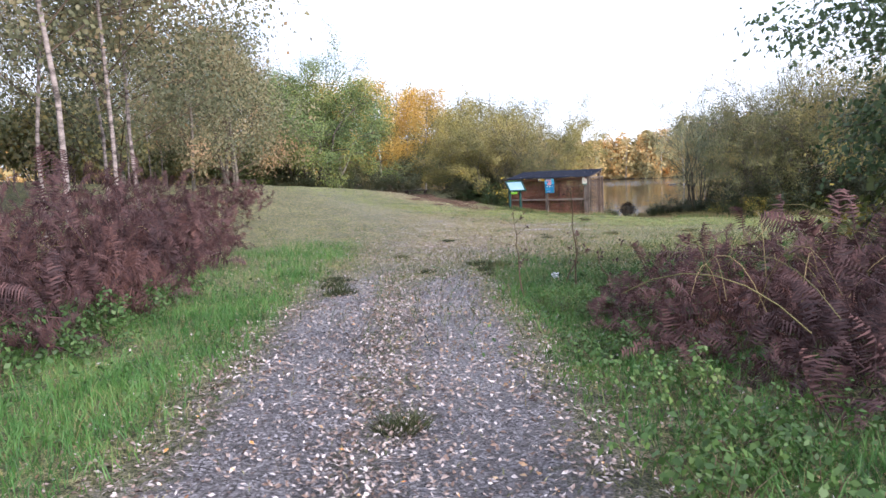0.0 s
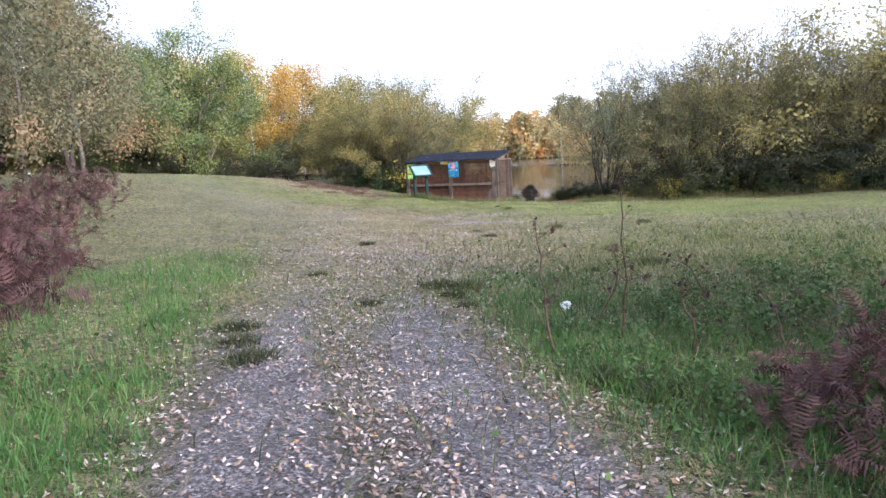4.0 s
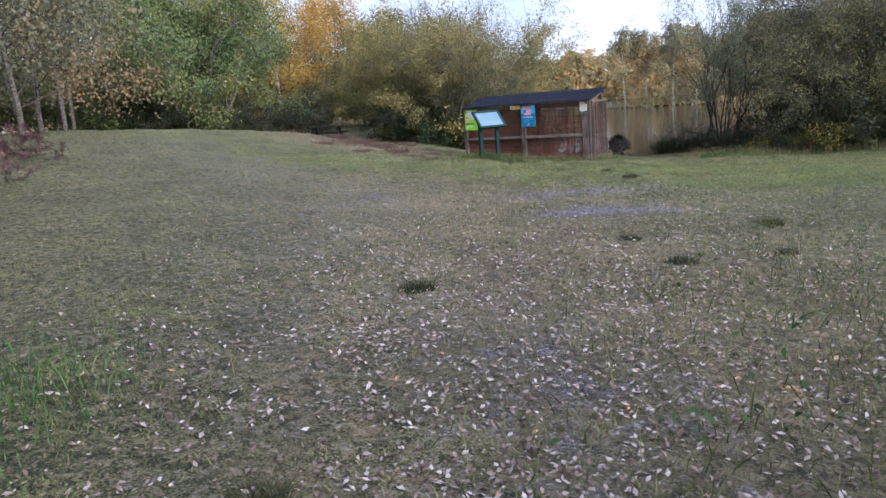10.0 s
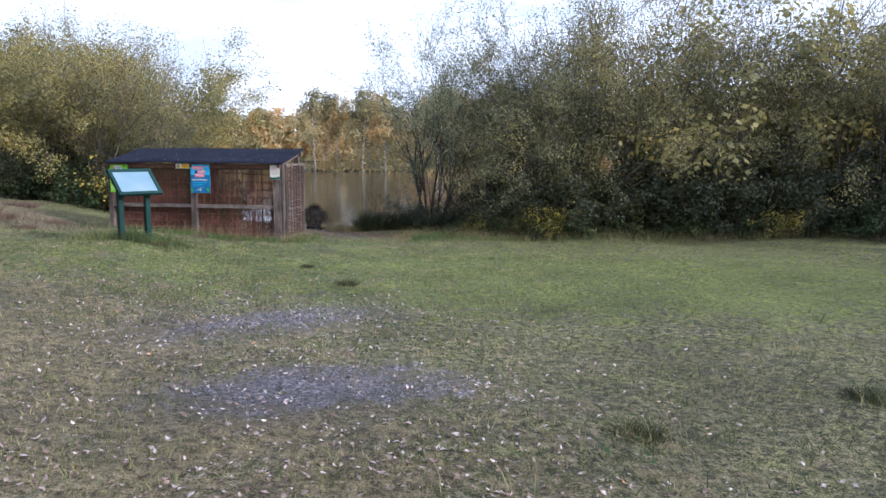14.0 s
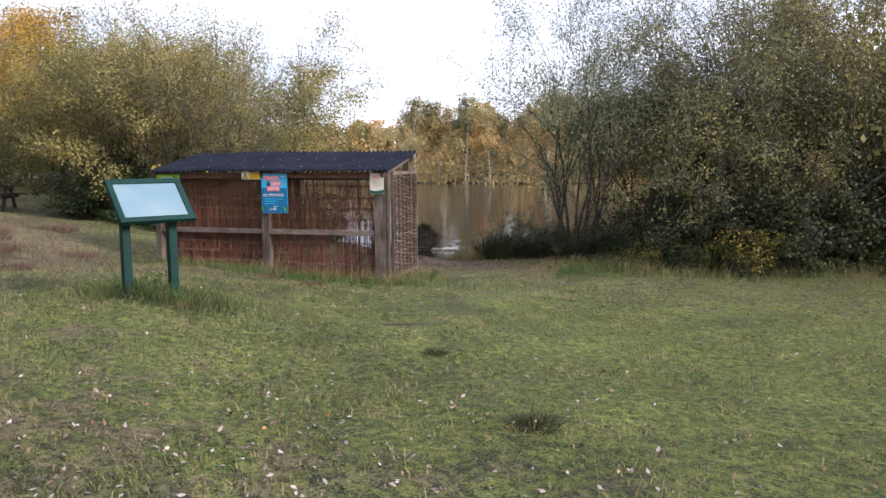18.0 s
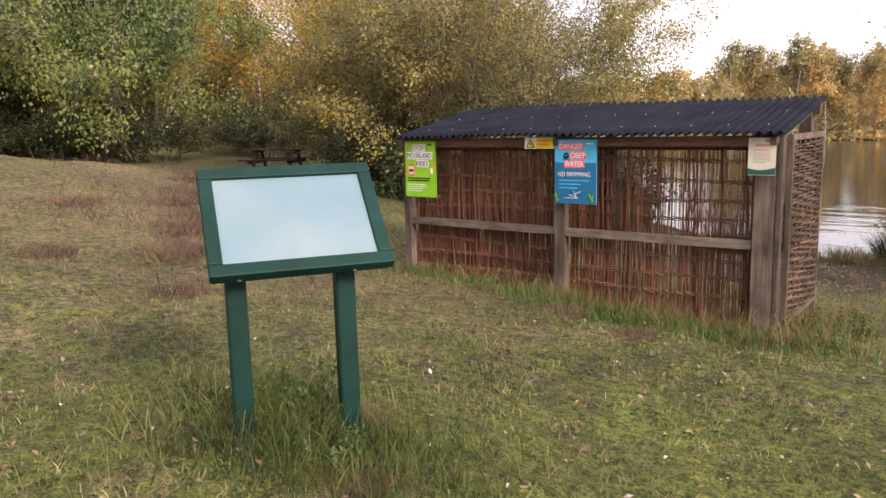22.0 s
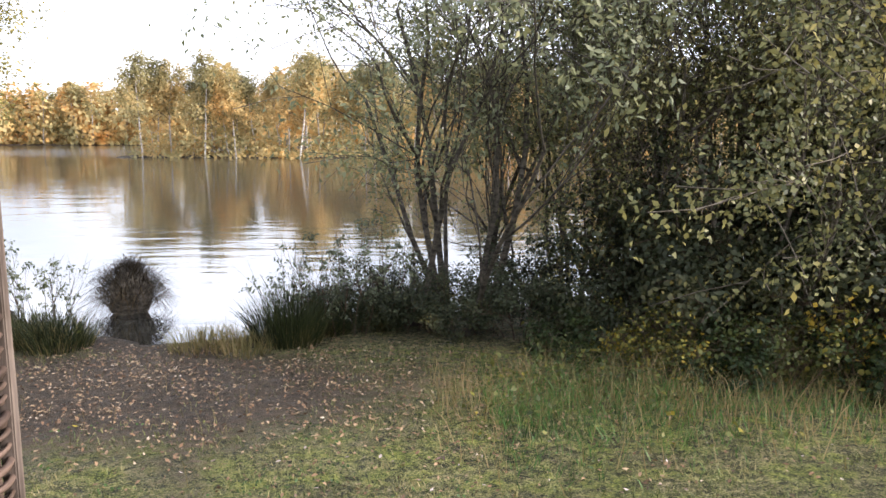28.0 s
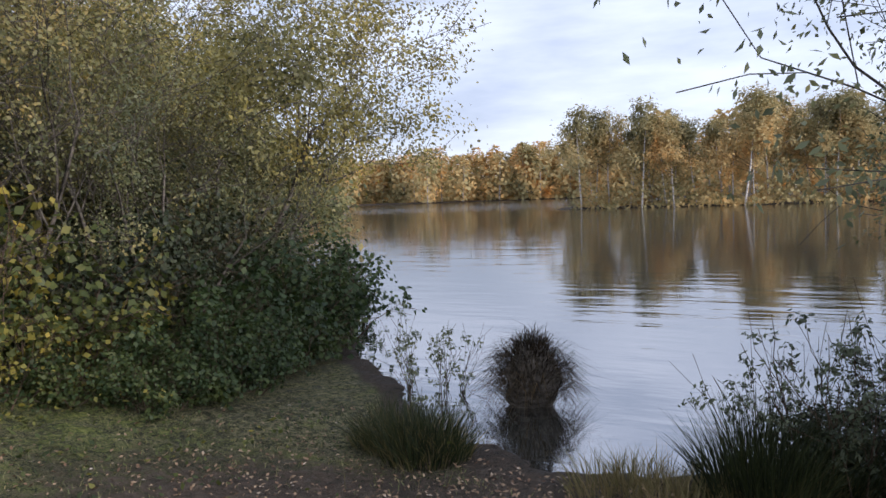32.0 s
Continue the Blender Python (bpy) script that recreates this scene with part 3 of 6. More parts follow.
def box(sx, sy, sz, at=(0, 0, 0), bevel=0.004, m=None):
    """A block with its middle at a point and broken edges."""
    bm = bmesh.new()
    bmesh.ops.create_cube(bm, size=1, matrix=(m or Matrix.Translation(at)) @ Matrix.Diagonal((sx, sy, sz, 1)))
    if bevel:
        bmesh.ops.bevel(bm, geom=bm.edges[:], offset=bevel, segments=2, affect="EDGES", profile=0.6)
    return bm


def worn_box(sx, sy, sz, at=(0, 0, 0), bevel=0.005, seed=0, wobble=0.002, cuts=6):
    """A sawn timber, long along its longest side, with a slight bend and broken edges."""
    bm = box(sx, sy, sz, (0, 0, 0), 0)
    ax = max(range(3), key=lambda i_: (sx, sy, sz)[i_])
    long = [e for e in bm.edges if abs((e.verts[0].co - e.verts[1].co)[ax]) > 1e-4]
    bmesh.ops.bevel(bm, geom=long, offset=bevel, segments=2, affect="EDGES")
    long = [e for e in bm.edges if abs((e.verts[0].co - e.verts[1].co)[ax]) > 1e-4]
    bmesh.ops.subdivide_edges(bm, edges=long, cuts=cuts)
    for v in bm.verts:
        v.co += wobble * noise.noise_vector(v.co * 3 + Vector((seed * 7.1, seed, 0)))
        v.co += Vector(at)
    return bm


def tubes(paths, sides=5):
    """Tapered tubes: paths of [(point, radius), ...]. Returns verts and quads."""
    V, F, base = [], [], 0
    ang = np.arange(sides) * 2 * math.pi / sides
    ca, sa = np.cos(ang)[:, None], np.sin(ang)[:, None]
    for path in paths:
        P = np.array([p for p, _ in path], float)
        R = np.array([r_ for _, r_ in path], float)
        T = np.gradient(P, axis=0)
        T /= np.linalg.norm(T, axis=1)[:, None] + 1e-9
        ref = np.where(np.abs(T[:, 2:3]) > 0.9, np.array([[1.0, 0, 0]]), np.array([[0, 0, 1.0]]))
        A = np.cross(T, ref)
        A /= np.linalg.norm(A, axis=1)[:, None] + 1e-9
        B = np.cross(T, A)
        for p, r_, a_, b_ in zip(P, R, A, B):
            V.append(p + r_ * (ca * a_ + sa * b_))
        k = np.arange(sides)
        for i in range(len(P) - 1):
            lo, hi = base + i * sides, base + (i + 1) * sides
            F.append(np.stack([lo + k, lo + (k + 1) % sides, hi + (k + 1) % sides, hi + k], 1))
        base += len(P) * sides
    return np.concatenate(V), np.concatenate(F)


def leaf_quads(P, size, rng, up=0.3, slim=0.5, jitter=0.4, crown=None):
    """A pointed leaf of four corners at each place, turned at random or, on a crown, mostly outward."""
    n_ = len(P)
    nrm = rng.normal(size=(n_, 3))
    nrm[:, 2] = np.abs(nrm[:, 2]) + up
    if crown is not None:
        off = (P - crown) * np.array([1, 1, 0.8])
        nrm = nrm * 0.55 + 1.1 * off / (np.linalg.norm(off, axis=1)[:, None] + 0.3)
    nrm /= np.linalg.norm(nrm, axis=1)[:, None]
    u = np.cross(nrm, rng.normal(size=(n_, 3)))
    u /= np.linalg.norm(u, axis=1)[:, None] + 1e-9
    v = np.cross(nrm, u)
    s = (size * (1 + jitter * rng.uniform(-1, 1, n_)))[:, None]
    bend = nrm * s * rng.uniform(-0.15, 0.25, n_)[:, None]
    V = np.stack([P - u * s * 0.5, P - v * s * slim * 0.5 + bend * 0.4, P + u * s * 0.5 - bend, P + v * s * slim * 0.5 + bend * 0.4], 1)
    return V.reshape(-1, 3), np.arange(4 * n_).reshape(-1, 4)


def join_arrays(parts):
    V, F, base = [], [], 0
    for v, f in parts:
        V.append(v)
        F.append(np.asarray(f) + base)
        base += len(v)
    return np.concatenate(V), np.concatenate(F)


def unit(v):
    return v / (np.linalg.norm(v) + 1e-9)


def grow(rng, p, d, length, r_, level, out, twigs, lift, kids, spread, minr):
    """A limb and, level by level, what grows from it."""
    pts, n_ = [(p.copy(), r_)], 5 if level > 1 else 3 if level else 2
    here, way = p.copy(), unit(d)
    end = max(r_ * (0.45 if level else 0.25), minr)
    for i in range(n_):
        way = unit(way + rng.normal(size=3) * (0.11 + 0.05 * (level == 0)) + np.array([0, 0, lift]))
        here = here + way * length / n_
        pts.append((here.copy(), r_ + (end - r_) * (i + 1) / n_))
    out.append(pts)
    if level == 0:
        twigs.append(np.array([q for q, _ in pts]))
        return
    for k in range(kids[level - 1] + rng.integers(0, 2)):
        f = rng.uniform(0.28, 1.0) if k else 1.0
        j = min(int(f * n_), n_ - 1)
        q = pts[j][0] + (pts[j + 1][0] - pts[j][0]) * (f * n_ - j)
        side = unit(np.cross(way, rng.normal(size=3)))
        turn_ = rng.uniform(*spread)
        grow(rng, q, unit(way * math.cos(turn_) + side * math.sin(turn_)), length * rng.uniform(0.45, 0.72),
             max(pts[j][1] * rng.uniform(0.4, 0.6), minr), level - 1, out, twigs, lift * 0.6, kids, spread, minr)


def clumped(rng, T, count, leaf, fuzz, slim, flat=0.75):
    """Leaves in tight sprays round chosen twig points, with gaps between, each spray lit from its own outside."""
    hubs = T[rng.choice(len(T), max(len(T) // 3, 12), replace=False)]
    own = rng.integers(0, len(hubs), count)
    off = rng.normal(size=(count, 3)) * np.array([1, 1, flat]) * fuzz
    P = hubs[own] + off
    mid_ = hubs.mean(0) * np.array([1, 1, 0.8])
    out = P - mid_
    out /= np.linalg.norm(out, axis=1)[:, None] + 0.3
    ok = P[:, 2] > 0.05
    return leaf_quads(P[ok], leaf, rng, 0.2, slim, crown=(P - off / fuzz * 0.8 - out)[ok])


def plant(seed, stems, length, r_, lean, levels, kids, spread, lift, leaf, per_twig, fuzz, slim=0.5, minr=0.004, foot=0.3, bare=0.0, sides=4):
    """Wood and leaves of a tree or shrub with that many stems, as two pairs of arrays."""
    rng = np.random.default_rng(seed)
    out, twigs = [], []
    for i in range(stems):
        a = 2 * math.pi * (i + rng.uniform(-0.3, 0.3)) / stems
        t_ = rng.uniform(*lean)
        d = np.array([math.cos(a) * math.sin(t_), math.sin(a) * math.sin(t_), math.cos(t_)])
        base = np.array([math.cos(a), math.sin(a), 0]) * foot * rng.uniform(0.3, 1) + np.array([0, 0, -0.12])
        grow(rng, base, d, length * rng.uniform(0.8, 1.15), r_ * rng.uniform(0.75, 1.2), levels, out, twigs, lift, kids, spread, minr)
    T = np.concatenate(twigs)
    if bare:
        T = T[T[:, 2] > bare]
    return tubes(out, sides), clumped(rng, T, per_twig * len(twigs), leaf, fuzz, slim)


def birch(seed, height, r_, leaf, count, crown, lean=0.06, first=0.32):
    """A birch: one pale trunk, thin rising limbs, hanging leaf."""
    rng = np.random.default_rng(seed)
    pts, here, way = [], np.array([0, 0, -0.15]), unit(np.array([rng.normal() * lean, rng.normal() * lean, 1]))
    for i in range(9):
        pts.append((here.copy(), max(r_ * (1 - i / 9.5), 0.012)))
        way = unit(way + rng.normal(size=3) * 0.04 + np.array([0, 0, 0.05]))
        here = here + way * height / 8.6
    limbs, twigs = [], []
    for k in range(26):
        f = first + (0.97 - first) * (k + rng.uniform()) / 26
        j = min(int(f * 8), 7)
        q = pts[j][0] + (pts[j + 1][0] - pts[j][0]) * (f * 8 - j)
        a, el = rng.uniform(0, 2 * math.pi), rng.uniform(0.35, 0.9)
        size = crown * (1.15 - f) * rng.uniform(0.7, 1.2) + 0.3
        grow(rng, q, np.array([math.cos(a) * math.cos(el), math.sin(a) * math.cos(el), math.sin(el)]), size, r_ * 0.22 * (1.1 - f) + 0.006,
             1, limbs, twigs, -0.03, (3,), (0.4, 0.9), 0.006)
    T = np.concatenate(twigs)
    return tubes([pts], 7), tubes(limbs, 3), clumped(rng, T, count, leaf, 0.26 * crown / 2.2, 0.75, 1.2)


def plant_meshes(name, wood, leaves, bark, leaf):
    return smooth(mesh_of(name + "_wood", *wood, M[bark])), mesh_of(name + "_leaves", *leaves, M[leaf])


def set_plant(name, label, category, meshes, x, y, turn=0.0, scale=1.0, group="", parts=("branchwork", "crown"), z=None, tilt=(0, 0), sz=None):
    ob = thing(name, label, category, None, group)
    ob.location = (x, y, gz(x, y) - 0.03 if z is None else z)
    ob.rotation_euler = (radians(tilt[0]), radians(tilt[1]), radians(turn))
    ob.scale = (scale, scale, sz or scale)
    for nm, me in zip(parts, meshes):
        pt = part(nm, me, None, ob)
        if nm == "leafage":
            tagged(pt, kind="stuff")
    return ob


def blades(P, H, W, rng, bend=0.35, mid=True):
    """Grass blades that stand at the places P: two faces each."""
    n_ = len(P)
    a = rng.uniform(0, 2 * math.pi, n_)
    side = np.stack([np.cos(a), np.sin(a), 0 * a], 1) * W[:, None] * 0.5
    b_ = rng.uniform(0, 2 * math.pi, n_)
    lean = np.stack([np.cos(b_), np.sin(b_), 0 * b_], 1) * (H * bend * rng.uniform(0.2, 1.3, n_))[:, None]
    upv = np.stack([0 * H, 0 * H, H], 1)
    V = np.stack([P - side, P + side, P + side * 0.8 + upv * 0.55 + lean * 0.35, P - side * 0.8 + upv * 0.55 + lean * 0.35,
                  P + upv * 0.95 + lean], 1).reshape(-1, 3)
    base = np.arange(n_)[:, None] * 5
    return V, [base + np.array([[0, 1, 2, 3]]), base + np.array([[3, 2, 4]])]


def words(text, size, depth=0.0015):
    """Lettering in the built-in font as a mesh in the x-y plane, its lower left corner at the origin."""
    cu = bpy.data.curves.new("words", "FONT")
    cu.body, cu.size, cu.extrude = text, size, depth
    ob = bpy.data.objects.new("words", cu)
    scene.collection.objects.link(ob)
    bpy.context.view_layer.update()
    me = bpy.data.meshes.new_from_object(ob.evaluated_get(bpy.context.evaluated_depsgraph_get()))
    bpy.data.objects.remove(ob)
    co = np.empty(len(me.vertices) * 3, np.float32)
    me.vertices.foreach_get("co", co)
    co = co.reshape(-1, 3)
    return me, co


def lettering(name, text, mat, parent, x, z, width, height, y):
    """Lettering on an upright face that looks to -y, fitted into width by height with its lower left corner at x, z."""
    me, co = words(text, 0.1)
    lo, hi = co.min(0), co.max(0)
    out = np.stack([x + (co[:, 0] - lo[0]) / (hi[0] - lo[0]) * width, np.full(len(co), y) - (co[:, 2] > 0) * 0.001,
                    z + (co[:, 1] - lo[1]) / (hi[1] - lo[1]) * height], 1)
    me.vertices.foreach_set("co", out.astype(np.float32).ravel())
    me.update()
    me.materials.clear()
    me.materials.append(M[mat])
    return part(name, me, None, parent)


def plate(name, mat, parent, x0, x1, z0, z1, y, thick=0.002, label="", bevel=0.0):
    """A thin upright plate whose face lies at y and looks to -y."""
    return part(name, box(x1 - x0, thick, z1 - z0, ((x0 + x1) / 2, y + thick / 2, (z0 + z1) / 2), bevel), M[mat], parent, label)


# ---- ground and water ----
def spread_lines(lo, hi, step, far):
    inner = np.arange(lo, hi + step / 2, step)
    out, s = [], step
    v = 0.0
    while v < far:
        s *= 1.14
        v += s
        out.append(v)
    out = np.array(out)
    return np.concatenate([lo - out[::-1], inner, hi + out])


gx, gy = spread_lines(-13, 17, 0.12, 2500), spread_lines(-31, 12, 0.12, 2500)
X, Y = np.meshgrid(gx, gy)
rough_noise = np.random.default_rng(4).normal(size=X.shape) * 0.006
Z = ground_z(X, Y) + rough_noise * (np.abs(X) < 20) * (np.abs(Y) < 32) * step01((shore_y(X) - Y) * 0.75, 0.2, 1.5)
nx, ny = len(gx), len(gy)
k = (np.arange(ny - 1)[:, None] * nx + np.arange(nx - 1)[None]).ravel()
me = smooth(mesh_of("ground", np.stack([X, Y, Z], -1).reshape(-1, 3), np.stack([k, k + 1, k + nx + 1, k + nx], 1), M["ground"]))
for key, val in zip(("gravel", "mud", "dry", "moss", "bare"), masks(X, Y)):
    a = me.attributes.new(key, "FLOAT", "POINT")
    a.data.foreach_set("value", np.ascontiguousarray(val, np.float32).ravel())
thing("ground", "grassy clearing sloping to a lake, mossy turf with a leaf-strewn gravel track", "ground", kind="structure", data=me)

bm = bmesh.new()
for v in ((-900, 4.5, WATER), (900, 4.5, WATER), (900, 900, WATER), (-900, 900, WATER)):
    bm.verts.new(v)
bm.faces.new(bm.verts[:])
thing("water", "still dark lake with soft ripples, mirroring trees and cloudy sky", "lake", kind="structure", data=bm_mesh("water", bm, M["water"]))

# ---- the wattle shelter by the landing ----
shelter = thing("shelter", "low timber shelter with woven willow screens and black corrugated roof", "shelter", pose(0, 0, 0))
BACK = 1.18


def post_at(name, x0, x1, y0, y1, top, seed, label=""):
    x, y = (x0 + x1) / 2, (y0 + y1) / 2
    foot = gz(x, y) - 0.25
    part(name, worn_box(x1 - x0, y1 - y0, top - foot, (x, y, (top + foot) / 2), 0.006, seed, 0.003), M["post_wood"], shelter, label)


post_at("post", -3.81, -3.72, 0.01, 0.10, 1.47, 1)
post_at("post", -1.985, -1.875, 0.01, 0.11, 1.47, 2)
post_at("post", -0.198, -0.036, 0.01, 0.12, 1.50, 3, "thick weathered post with strong grain")
post_at("post", -0.033, 0.004, 0.02, 0.12, 1.50, 4)
post_at("post", -3.80, -3.71, BACK - 0.1, BACK, 1.66, 5)
post_at("post", -1.98, -1.89, BACK - 0.1, BACK, 1.66, 6)
post_at("post", -0.12, -0.02, BACK - 0.1, BACK, 1.66, 7)
part("rail", worn_box(1.73, 0.045, 0.075, (-2.85, 0.045, 0.585), 0.004, 1, 0.004), M["rail_wood"], shelter, "weathered grey cross rail")
part("rail", worn_box(1.67, 0.045, 0.075, (-1.037, 0.045, 0.58), 0.004, 2, 0.004), M["rail_wood"], shelter, "weathered grey cross rail")
part("beam", worn_box(3.62, 0.05, 0.085, (-2.01, -0.018, 1.412), 0.004, 3, 0.003), M["fascia_wood"], shelter, "reddish front beam under the eave")
part("beam", worn_box(3.86, 0.06, 0.09, (-1.89, BACK - 0.05, 1.655), 0.004, 4, 0.003), M["post_wood"], shelter)
for x in (-3.74, -1.93, -0.05):
    m = look((x, 0.56, 1.54), (x, 1.9, 1.54 + 1.34 * 0.2))
    part("rafter", worn_box(0.05, 0.07, 1.28, (0, 0, 0), 0.004, 8 + x), M["post_wood"], shelter).matrix_local = m

# corrugated bitumen sheets, each with its own waves and lap
PITCH, DEPTH, waves = math.atan2(0.203, 1.0), 1.42, 0.076


def sheet(x0, x1, lift):
    us = np.linspace(x0, x1, int((x1 - x0) / waves * 8) + 1)
    ss = np.linspace(0, 1, 7)
    top = []
    for s in ss:
        y, z = -0.14 + s * DEPTH, 1.478 + lift + s * DEPTH * math.tan(PITCH)
        sag = -0.012 * math.sin(math.pi * s) + 0.006 * np.sin(us * 2.1)
        top.append(np.stack([us, np.full_like(us, y), z + sag + 0.018 * np.sin(us / waves * 2 * math.pi)], 1))
    top = np.stack(top)
    low = top - np.array([0, 0, 0.004])
    V = np.concatenate([top.reshape(-1, 3), low.reshape(-1, 3)])
    nu, ns = len(us), len(ss)
    q = (np.arange(ns - 1)[:, None] * nu + np.arange(nu - 1)[None]).ravel()
    f1 = np.stack([q, q + 1, q + nu + 1, q + nu], 1)
    o = nu * ns
    e = np.arange(nu - 1)
    rim = [np.stack([e + o, e + 1 + o, e + 1, e], 1), np.stack([e, e + 1, e + 1 + o, e + o], 1) + (ns - 1) * nu]
    g_ = np.arange(ns - 1) * nu
    rim += [np.stack([g_, g_ + nu, g_ + nu + o, g_ + o], 1), np.stack([g_ + o, g_ + nu + o, g_ + nu, g_], 1) + nu - 1]
    return smooth(mesh_of("roof_sheet", V, np.concatenate([f1, f1[:, ::-1] + o] + rim), M["roof"]))


for i, (a_, b_) in enumerate(((-3.80, -2.96), (-3.04, -2.05), (-2.13, -1.16), (-1.24, -0.40), (-0.48, 0.05))):
    part("roof_sheet", sheet(a_, b_, 0.006 * (i % 2)), None, shelter, "black corrugated roofing sheet")
nail = smooth(mesh_of("nail", *tubes([[((0, 0, -0.002), 0.001), ((0, 0, 0), 0.007), ((0, 0, 0.005), 0.005), ((0, 0, 0.009), 0.001)]], 7), M["sign_grey"]))
for i in range(13):
    for s in (0.12, 0.5, 0.88):
        x = -3.78 + (i * 4 + int(s * 4) % 2) * waves + 0.019
        ob = part("nail", nail, None, shelter)
        ob.location = (x, -0.14 + s * DEPTH, 1.508 + s * DEPTH * math.tan(PITCH) - 0.01 * math.sin(math.pi * s))

# woven screens: upright osier rods held by pairs of twined weavers
rng = np.random.default_rng(11)
rod_meshes = []
for i in range(10):
    h = 1.5 + 0.05 * rng.normal()
    pts, off = [], np.array([0.0, 0.0])
    for j in range(8):
        off = off + rng.normal(size=2) * np.array([0.006, 0.003])
        pts.append(((off[0], off[1], h * j / 7), 0.0058 - 0.003 * j / 7))
    rod_meshes.append(smooth(mesh_of("rod", *tubes(pts and [pts], 5), M["osier"])))


def screen(x0, x1, gap, topz, label, seed, tilt=0.02, thick=1.0, sparse=0.0):
    rg = np.random.default_rng(seed)
    hurdle = part("wattle_screen", worn_box(x1 - x0, 0.03, 0.03, ((x0 + x1) / 2, 0.16, topz - 0.06), 0.004, seed), M["post_wood"], shelter, label)
    for x in np.linspace(x0 + 0.03, x1 - 0.03, 7):
        part("stake", smooth(mesh_of("stake", *tubes([[((x, 0.135, gz(x, 0.1) - 0.1), 0.011), ((x + 0.01, 0.135, 0.7), 0.01), ((x, 0.13, topz - 0.03), 0.008)]], 6), M["osier"])), None, hurdle)
    x, count = x0, 0
    while x < x1 and count < 295:
        ob = part("rod", rod_meshes[rg.integers(10)], None, hurdle)
        foot = gz(x, 0.1) - 0.03
        ob.location = (x, 0.135 + 0.012 * (count % 3 - 1) + rg.normal() * 0.003, foot)
        ob.rotation_euler = (rg.normal() * 0.006, rg.normal() * tilt, rg.uniform(0, 6.28))
        ob.scale = (thick, thick, (topz - foot - abs(rg.normal()) * 0.05) / 1.5)
        x += gap * rg.uniform(0.55, 1.6) * (1 + sparse * (x0 + 0.35 < x < x1 - 0.12) * (0.5 + 0.5 * math.sin(x * 11)))
        count += 1
    # thin rods that close the screen, too many to pick apart
    fill, x = [], x0
    while x < x1:
        foot, a_, ph = gz(x, 0.1) - 0.02, rg.normal() * tilt * 1.2, rg.uniform(0, 6.28)
        high = topz - foot - abs(rg.normal()) * 0.06
        fill.append([((x + a_ * s_ * high + 0.007 * math.sin(5 * s_ + ph), 0.135 + 0.012 * math.sin(9 * s_ + ph), foot + s_ * high), 0.0042 - 0.002 * s_) for s_ in np.linspace(0, 1, 7)])
        x += 0.0055 * rg.uniform(0.5, 1.6) * (1 + 0.45 * (sparse > 0)) * (1 + 2.2 * sparse * (x0 + 0.45 < x < x1 - 0.12) * (0.5 + 0.5 * math.sin(x * 13)))
    filling = part("infill", smooth(mesh_of("infill", *tubes(fill, 4), M["osier"])), None, hurdle)
    tagged(filling, kind="stuff")
    # bands of three strands twined round the rods
    for z in (0.115, 0.26, 0.41, 0.765, 0.91, 1.07, 1.255):
        band = []
        for k in range(3):
            xs = np.linspace(x0 - 0.02, x1 + 0.02, 110)
            zz = z + 0.012 * (k - 1) + 0.012 * np.sin(xs * 2.3 + z * 9) + 0.004 * np.sin(xs * 61 + 2.1 * k)
            yy = 0.115 + 0.008 * np.sin(xs * 66 + 2.1 * k)
            band.append([((a, b_, c_), 0.0044) for a, b_, c_ in zip(xs, yy, zz)])
        part("weaver", smooth(mesh_of("weaver", *tubes(band, 5), M["weaver"])), None, hurdle)
    return hurdle


screen(-3.72, -1.99, 0.0056, 1.40, "woven screen of close reddish-brown willow rods", 5)
screen(-1.87, -0.19, 0.0074, 1.41, "woven screen of thinner willow rods with gaps showing bright water", 6, 0.03, 0.85, 1.15)

# the end panel, woven the other way: thick strips round upright stakes, in a frame
PXE = 0.032
side = part("side_panel", worn_box(0.05, 0.045, 1.72, (PXE, 1.245, 0.60), 0.005, 21), M["post_wood"], shelter, "tightly woven dark wattle end panel in a timber frame")
part("panel_rail", worn_box(0.05, 1.10, 0.05, (PXE, 0.67, 1.435), 0.005, 22), M["post_wood"], side)
part("panel_rail", worn_box(0.045, 0.035, 1.6, (PXE, 0.145, 0.62), 0.005, 23), M["post_wood"], side)
part("panel_rail", worn_box(0.05, 1.06, 0.045, (PXE, 0.69, -0.06), 0.005, 24), M["post_wood"], side)
stakes = np.linspace(0.25, 1.15, 6)
for y in stakes:
    part("stake", smooth(mesh_of("stake", *tubes([[((PXE, y, -0.1), 0.012), ((PXE, y, 1.42), 0.011)]], 6), M["weave"])), None, side)
rg = np.random.default_rng(17)
row, z = 0, -0.02
while z < 1.39:
    ys = np.linspace(0.165, 1.225, 56)
    ph = math.pi * (row % 2)
    xs = PXE + 0.021 * np.cos((ys - 0.25) / 0.18 * math.pi + ph)
    zz = z + 0.007 * np.sin(ys * 5 + row) + rg.normal() * 0.003
    r_ = 0.0105 + 0.004 * rg.uniform()
    part("strip", smooth(mesh_of("strip", *tubes([[((a, b_, c_), r_ * (0.85 + 0.3 * math.sin(7 * b_ + row))) for a, b_, c_ in zip(xs, ys, zz)]], 6), M["weave"])), None, side)
    z += r_ * 2.15
    row += 1

